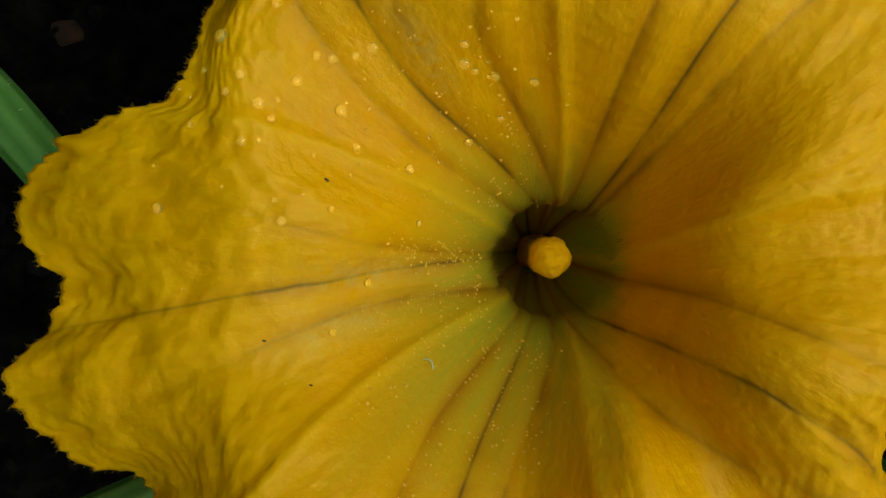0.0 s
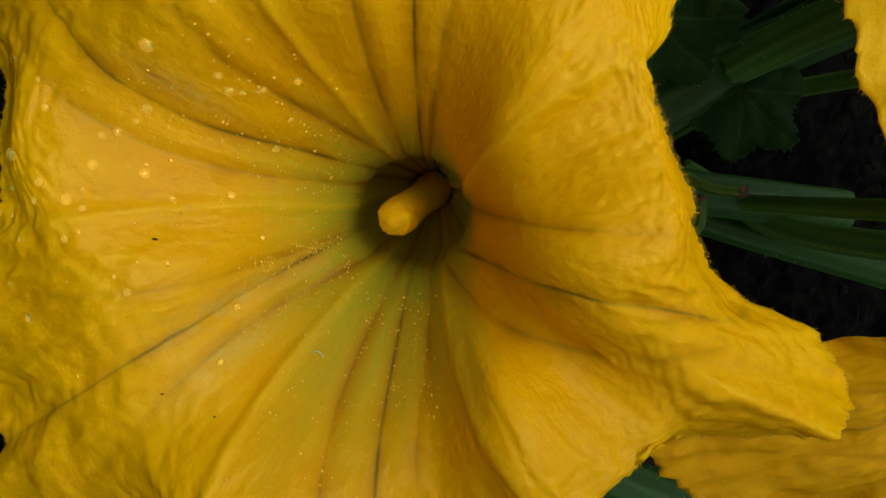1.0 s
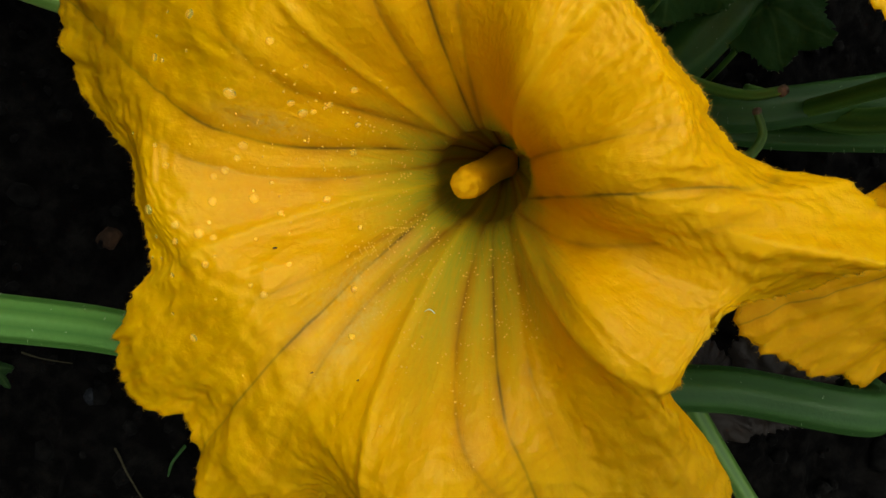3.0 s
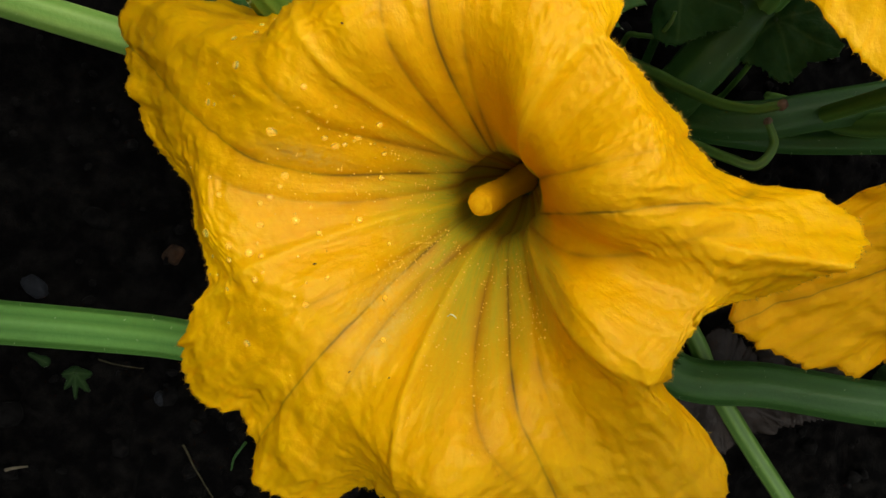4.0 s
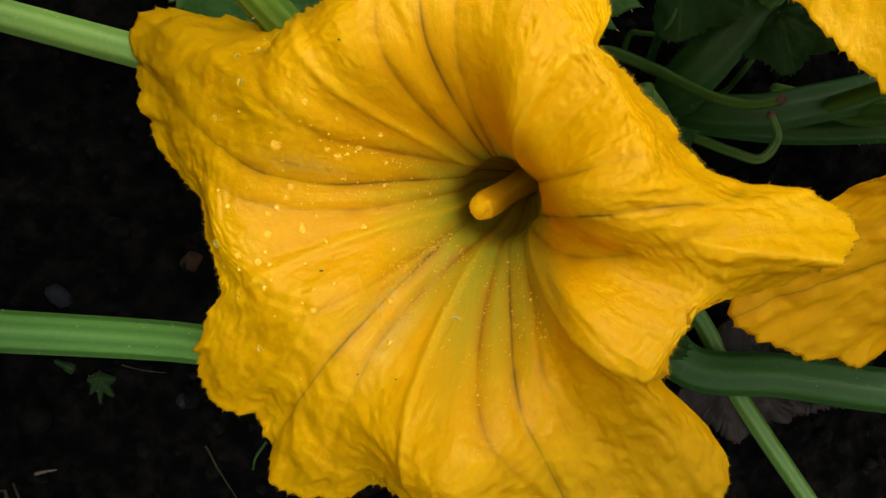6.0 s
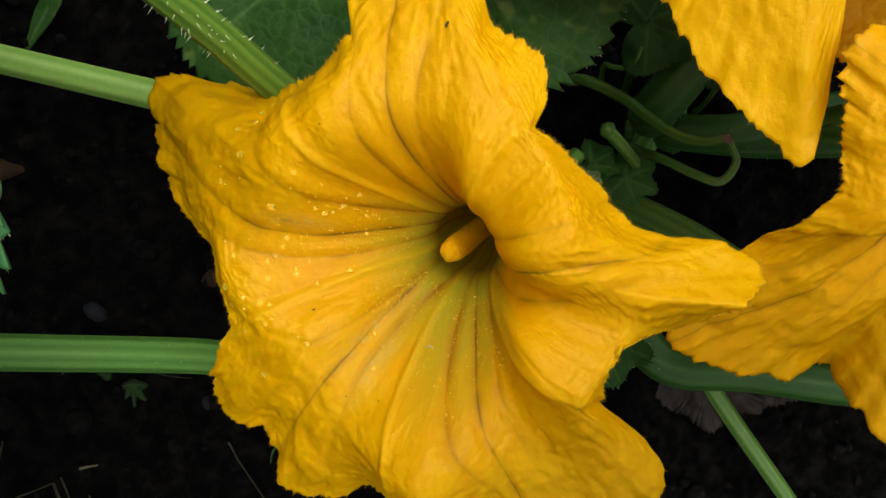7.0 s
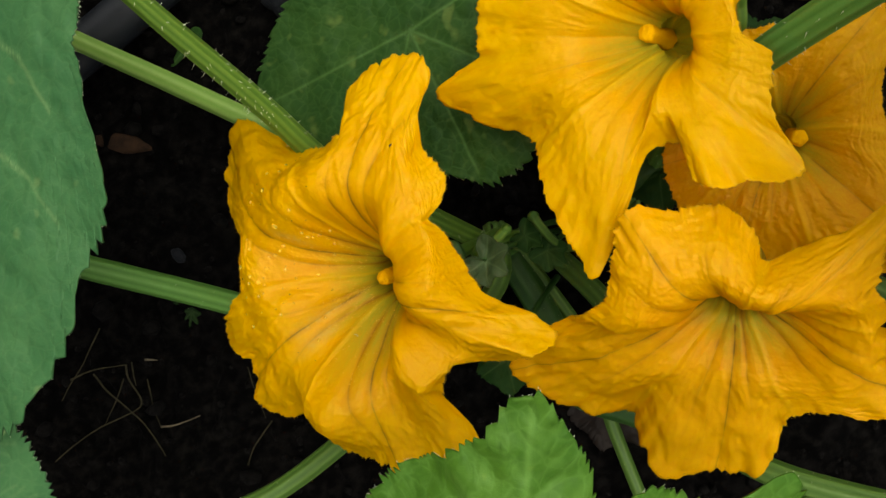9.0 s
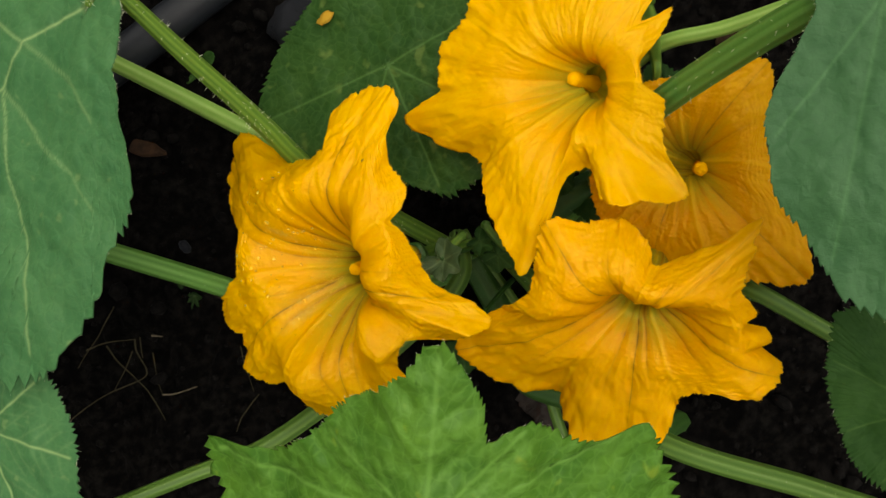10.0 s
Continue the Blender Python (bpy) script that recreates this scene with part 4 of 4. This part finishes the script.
for a in ((-32, 12, 0.5, 0.2, 40), (-41, -13, 0.35, 0.15, 70), (50, 43, 0.9, 0.4, 60), (-34, -20, 0.3, 0.15, 10), (10, 45, 0.3, 0.2, 0)):
    speck(*a)
at, up = petal_spot(-15, -17)
v, f, _, _ = sweep([at + Vector((-0.0012, 0.0006, 0.0003)), at + Vector((0, 0.0004, 0.0008)), at + Vector((0.0004, -0.0008, 0.0006)), at + Vector((0, -0.0016, 0.0003))], [0.00008, 0.00012, 0.00012, 0.00008], 8)
tagged(mesh_object("fibre", v, f, SPINE), "curled white fibre lying on a petal", "fibre")


# ---- cut flower stalks and small leaves between the flowers ----
def cut_stalk(points, radii, label, dry=True, mat=STALK_DIM):
    pts = np.array(points, float) / 1000
    top = thing("cut_flower_stalk", tuple(pts[-1]), label, "flower stalk", "spent flower stalks")
    back = Matrix.Translation(-Vector(pts[-1]))
    radii = [0.8 * r for r in radii]
    v, f, rib, _ = sweep(pts, np.array(radii) / 1000, 18, 5, 0.06, 10)
    st = mesh_object("stalk", v, f, mat, top, attributes={"rib": rib})
    st.matrix_parent_inverse = back
    way = pts[0] - pts[1]
    way /= np.linalg.norm(way)
    r = radii[0] / 1000
    v, f, _, _ = sweep([pts[0] - way * r * 0.4, pts[0] + way * r * 0.4, pts[0] + way * r * 1.1], [r * 1.1, r * 1.15, r * 0.7], 12, 4, 0.15, 4)
    en = mesh_object("stalk_end", v, f, DRY if dry else mat, top, "dry brown broken end" if dry else "pale cut end")
    en.matrix_parent_inverse = back


cut_stalk([(85.7, -26.5, 12), (79, -22.5, 6), (73, -14, -6), (69, -2, -28), (66, 9, -48), (58, 26, -66), (50, 34, -98)], [1.8, 2.0, 2.3, 2.6, 2.8, 3.0, 3.0], "thin curved pale green stalk with a brown dry tip")
cut_stalk([(87, -31, -40), (84, -39, -42), (75, -41, -40), (69, -33, -44), (62, -20, -60), (52, -6, -98)], [1.6, 2.0, 2.2, 2.3, 2.4, 2.4], "thin curling green stalk with a dry tip")
cut_stalk([(57, 1, 8), (57, -6, 3), (56, -14, -10), (54, -19, -36), (52, -20, -98)], [2.9, 2.8, 2.6, 2.6, 2.6], "short fuzzy pale green stub of a stalk", False)
cut_stalk([(43, 1, 14), (34, -2, 14), (22, -4, 10), (14, 2, -24), (20, 4, -86)], [3.0, 3.2, 3.4, 3.4, 3.4], "downy green stalk between the flowers", False, STALK)
cut_stalk([(196, 60, 62), (193, 52, 48), (188, 40, 30), (180, 28, 18), (150, 18, -60), (120, 12, -124)], [6.5, 7.0, 3.6, 2.6, 2.6, 2.6], "green flower bud on a slender stalk", False, STALK)

SMALL = [(0, 20), (25, 15), (50, 18), (80, 14), (120, 16), (178, 4), (-120, 16), (-80, 14), (-50, 18), (-25, 15)]
LEAF_YOUNG = leaf_material("leaf_young_downy", (0.03, 0.065, 0.018), (0.07, 0.12, 0.04), (0.11, 0.17, 0.07), (0.12, 0.17, 0.08))
LITTER = leaf_material("leaf_litter_brown", (0.006, 0.0035, 0.0015), (0.018, 0.009, 0.0035), (0.016, 0.009, 0.004), (0.02, 0.011, 0.004))
# the green leaves in LEAF_SHADE have their shade coloured in
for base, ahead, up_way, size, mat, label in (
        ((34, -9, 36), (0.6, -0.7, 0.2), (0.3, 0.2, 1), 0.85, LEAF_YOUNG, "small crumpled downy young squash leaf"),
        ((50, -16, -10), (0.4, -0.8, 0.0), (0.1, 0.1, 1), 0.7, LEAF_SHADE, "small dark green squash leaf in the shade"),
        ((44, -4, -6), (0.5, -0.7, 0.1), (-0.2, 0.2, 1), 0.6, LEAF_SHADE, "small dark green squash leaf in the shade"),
        ((4, -58, -10), (0.5, -0.8, 0.0), (0.2, 0, 1), 1.2, LEAF_SHADE, "shade-toned green squash leaf beneath the flower"),
        ((112, -4, -50), (0.4, -0.9, 0.0), (0.1, 0.1, 1), 1.4, LEAF_SHADE, "shade-toned green squash leaf low among the stalks"),
        ((92, 26, -40), (0.8, -0.3, 0.0), (0.1, 0.1, 1), 1.5, LEAF_SHADE, "shade-toned green squash leaf low among the stalks"),
        ((175, 20, 6), (0.9, 0.3, 0.0), (0.0, 0.1, 1), 1.5, LEAF_SHADE, "shade-toned green squash leaf behind a flower bud"),
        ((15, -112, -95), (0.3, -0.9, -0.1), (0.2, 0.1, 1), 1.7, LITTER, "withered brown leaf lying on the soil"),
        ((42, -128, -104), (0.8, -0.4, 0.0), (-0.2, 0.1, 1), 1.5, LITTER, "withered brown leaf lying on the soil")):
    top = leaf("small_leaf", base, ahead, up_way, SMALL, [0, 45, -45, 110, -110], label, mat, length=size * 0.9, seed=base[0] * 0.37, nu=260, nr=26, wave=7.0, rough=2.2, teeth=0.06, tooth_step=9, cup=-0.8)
    if mat is not LITTER:
        foot = np.array([lin(base[0], 40, 0.5), lin(base[1], 0, 0.5), 0])
        foot[2] = ground_height(foot[0] / 1000, foot[1] / 1000) * 1000 - 2
        v, f, rib, _ = sweep(np.array([base - np.array([0, 0, 0.8]), lin(np.array(base, float), foot, 0.5) + [3, 2, 4], foot]) / 1000, [0.001, 0.0016, 0.002], 10, 5, 0.06, 6)
        st = mesh_object("leaf_stem", v, f, STALK_SHADED, top, attributes={"rib": rib})
        st.matrix_parent_inverse = Matrix.Translation(-Vector(base) / 1000)


# ---- things lying on the soil ----
def soil_z(x, y):
    return float(ground_height(np.array(x / 1000), np.array(y / 1000))) * 1000


def twig(points, radius, mat=TWIG, label="thin dry straw twig lying on the soil", name="twig", category="twig", group="dry twigs on the soil"):
    pts = np.array([(x, y, soil_z(x, y) + z) for x, y, z in points]) / 1000
    v, f, _, _ = sweep(pts, np.linspace(radius * 0.75, radius * 0.35, len(pts)) / 1000, 8, 0, 0, 6)
    v = v + 0.0003 * np.stack([noise3(v, 160, 1, k) for k in (0.0, 3.0, 6.0)], 1)
    tagged(mesh_object(name, v, f, mat), label, category, group)


twig([(-238, 39, 4), (-223, 38, 7), (-207, 33, 5)], 0.75)
twig([(-224, 36, 6), (-222, 24, 7), (-217, 8, 7), (-214, -7, 6), (-215, -26, 4)], 0.8)
twig([(-207, 33, 5), (-209, 25, 6), (-209, 11, 6), (-214, 6, 7), (-236, 6, 6), (-255, 3, 5), (-269, -1, 4)], 0.8)
twig([(-212, 26, 5), (-221, 17, 5), (-234, 7, 4)], 0.6)
twig([(-204, 33, 4), (-206, 26, 5), (-208, 19, 5)], 0.7)
twig([(-210, 59, 3), (-227, 44, 5), (-239, 37, 4), (-249, 30, 3)], 0.6)
twig([(-202, 20, 3), (-206, 3, 5), (-208, -9, 5)], 0.5)
twig([(-208, -9, 5), (-199, -12, 6), (-186, -13, 5)], 0.8, STRAW, "pale dry straw lying on the soil")
twig([(-197, 31, 4), (-193, 29, 5), (-191, 27.5, 4)], 0.9, STRAW, "short pale scrap of straw on the soil")
twig([(-150, 1, 4), (-152, -12, 6), (-156, -31, 4)], 0.6)
twig([(-154, -34, 4), (-169, -44, 6), (-178, -52, 4)], 0.7)
twig([(-152, 44, 4), (-148, 38, 5), (-143, 32, 4)], 0.45)
twig([(-133, -12, 6), (-138, -14, 9), (-143, -17, 6)], 0.9, STALK_SHADED, "short green blade of grass on the soil", "grass_blade", "grass", "")


def lump(name, x, y, size, mat, label, category, turn=0, sink=0.3, seed=1.0):
    v, f = lump_shape(seed, 3)
    ob = mesh_object(name, v * np.array(size) / 1000, f, mat)
    ob.matrix_world = pose(x / 1000, y / 1000, (soil_z(x, y) + size[2] * (1 - 2 * sink)) / 1000, 4, 3, turn)
    tagged(ob, label, category)


lump("wood_chip", -150, 151, (21, 5.5, 3.4), BARK, "flat reddish-brown wood chip on the soil", "wood chip", -32, seed=2.0)
lump("wood_chip", -112, 60, (4, 3.4, 2.4), BARK, "small round red-brown bark crumb on the soil", "wood chip", 10, seed=3.0)
lump("pebble", -153, 78, (3.4, 5.4, 3), STONE, "small bluish grey pebble on the soil", "stone", 20, seed=4.0)
lump("pebble", -147, 20, (2.6, 2.2, 2), STONE, "tiny pale pebble on the soil", "stone", 40, seed=5.0)
lump("stone", -24, 186, (20, 17, 10), STONE, "dull grey stone half buried in soil", "stone", 15, seed=6.0)
lump("stone", 222, 66, (14, 10, 8), BARK, "brown lump of dried plant matter on soil", "dried plant", 15, seed=7.0)


def pipe():
    pts = np.array([(70, 258, 10), (-10, 238, 12), (-71, 221, 14), (-131, 205, 14), (-172, 195, 13), (-300, 158, 10)], float)
    pts[:, 2] += [soil_z(x, y) - 4 for x, y, _ in pts]
    v, f, _, _ = sweep(pts / 1000, [0.0135] * 6, 28, 0, 0, 12)
    tagged(mesh_object("water_pipe", v, f, PIPE), "black plastic irrigation pipe lying on the soil", "pipe")


pipe()
LEAF_WEED = leaf_material("leaf_weed_green", (0.006, 0.02, 0.004), (0.016, 0.042, 0.008), (0.03, 0.06, 0.016), (0.035, 0.055, 0.014), gloss=0.1)
leaf("seedling", (-158, 44, soil_z(-158, 44) + 9), (-0.55, -0.8, 0.1), (0.1, 0.1, 1), [(0, 9), (16, 5), (38, 8.5), (58, 4.5), (85, 6.5), (120, 3), (178, 2.5), (-120, 3), (-85, 5), (-58, 4), (-36, 7), (-16, 4.5)], [0, 38, -36, 85, -85],
     "small green weed seedling growing in the soil", LEAF_WEED, seed=8.3, nu=200, nr=12, wave=1.6, rough=0.5, teeth=0.08, tooth_step=9)
leaf("seedling", (-163, 53, soil_z(-163, 53) + 8), (-0.4, 0.8, 0.1), (0.1, 0, 1), [(0, 7), (25, 3), (90, 2), (178, 1.5), (-90, 2), (-25, 3)], [0], "tiny narrow weed seedling growing in the soil", LEAF_WEED, seed=9.1, nu=120, nr=10, wave=1.0, rough=0.3)
leaf("fallen_leaf", (-86, 184, soil_z(-86, 184) + 5), (-0.9, -0.25, 0.0), (0, 0.2, 1), [(0, 20), (14, 12), (40, 7), (90, 5), (178, 10), (-90, 5), (-40, 7), (-14, 12)], [0], "narrow green leaf lying on the soil", LEAF_DARK, seed=10.2, nu=120, nr=12, wave=1.0, rough=0.3, teeth=0.0)
lump("leaf_fragment", 29, 147, (5.5, 3, 1.2), HAIR, "small yellow fallen petal scrap on a leaf", "petal scrap", 10, seed=8.0)
bpy.data.objects["leaf_fragment"].location.z = 0.0445


# ---- curled tendrils between the flowers ----
for points, r in (([(84, 19, -34), (80, 17, -36), (75, 17, -42), (71, 21, -46), (68, 25, -60), (60, 22, -96)], 1.6),
                  ([(128, -14, -60), (120, -2, -58), (110, 6, -60), (100, 2, -62), (104, -8, -66), (90, -14, -100), (84, -14, -124)], 1.7)):
    pts = np.array(points, float) / 1000
    v, f, rib, _ = sweep(pts, np.linspace(0.4 * r, 0.8 * r, len(pts)) / 1000, 10, 4, 0.06, 10)
    tagged(mesh_object("tendril", v, f, STALK_DIM, attributes={"rib": rib}), "thin curled green tendril among the shaded stalks", "tendril", "curled tendrils")

# ---- stand everything on level soil ----
for ob in list(scene.objects):
    if ob.parent is None and ob.type in {"MESH", "EMPTY"}:
        ob.matrix_basis = GROUND @ ob.matrix_basis
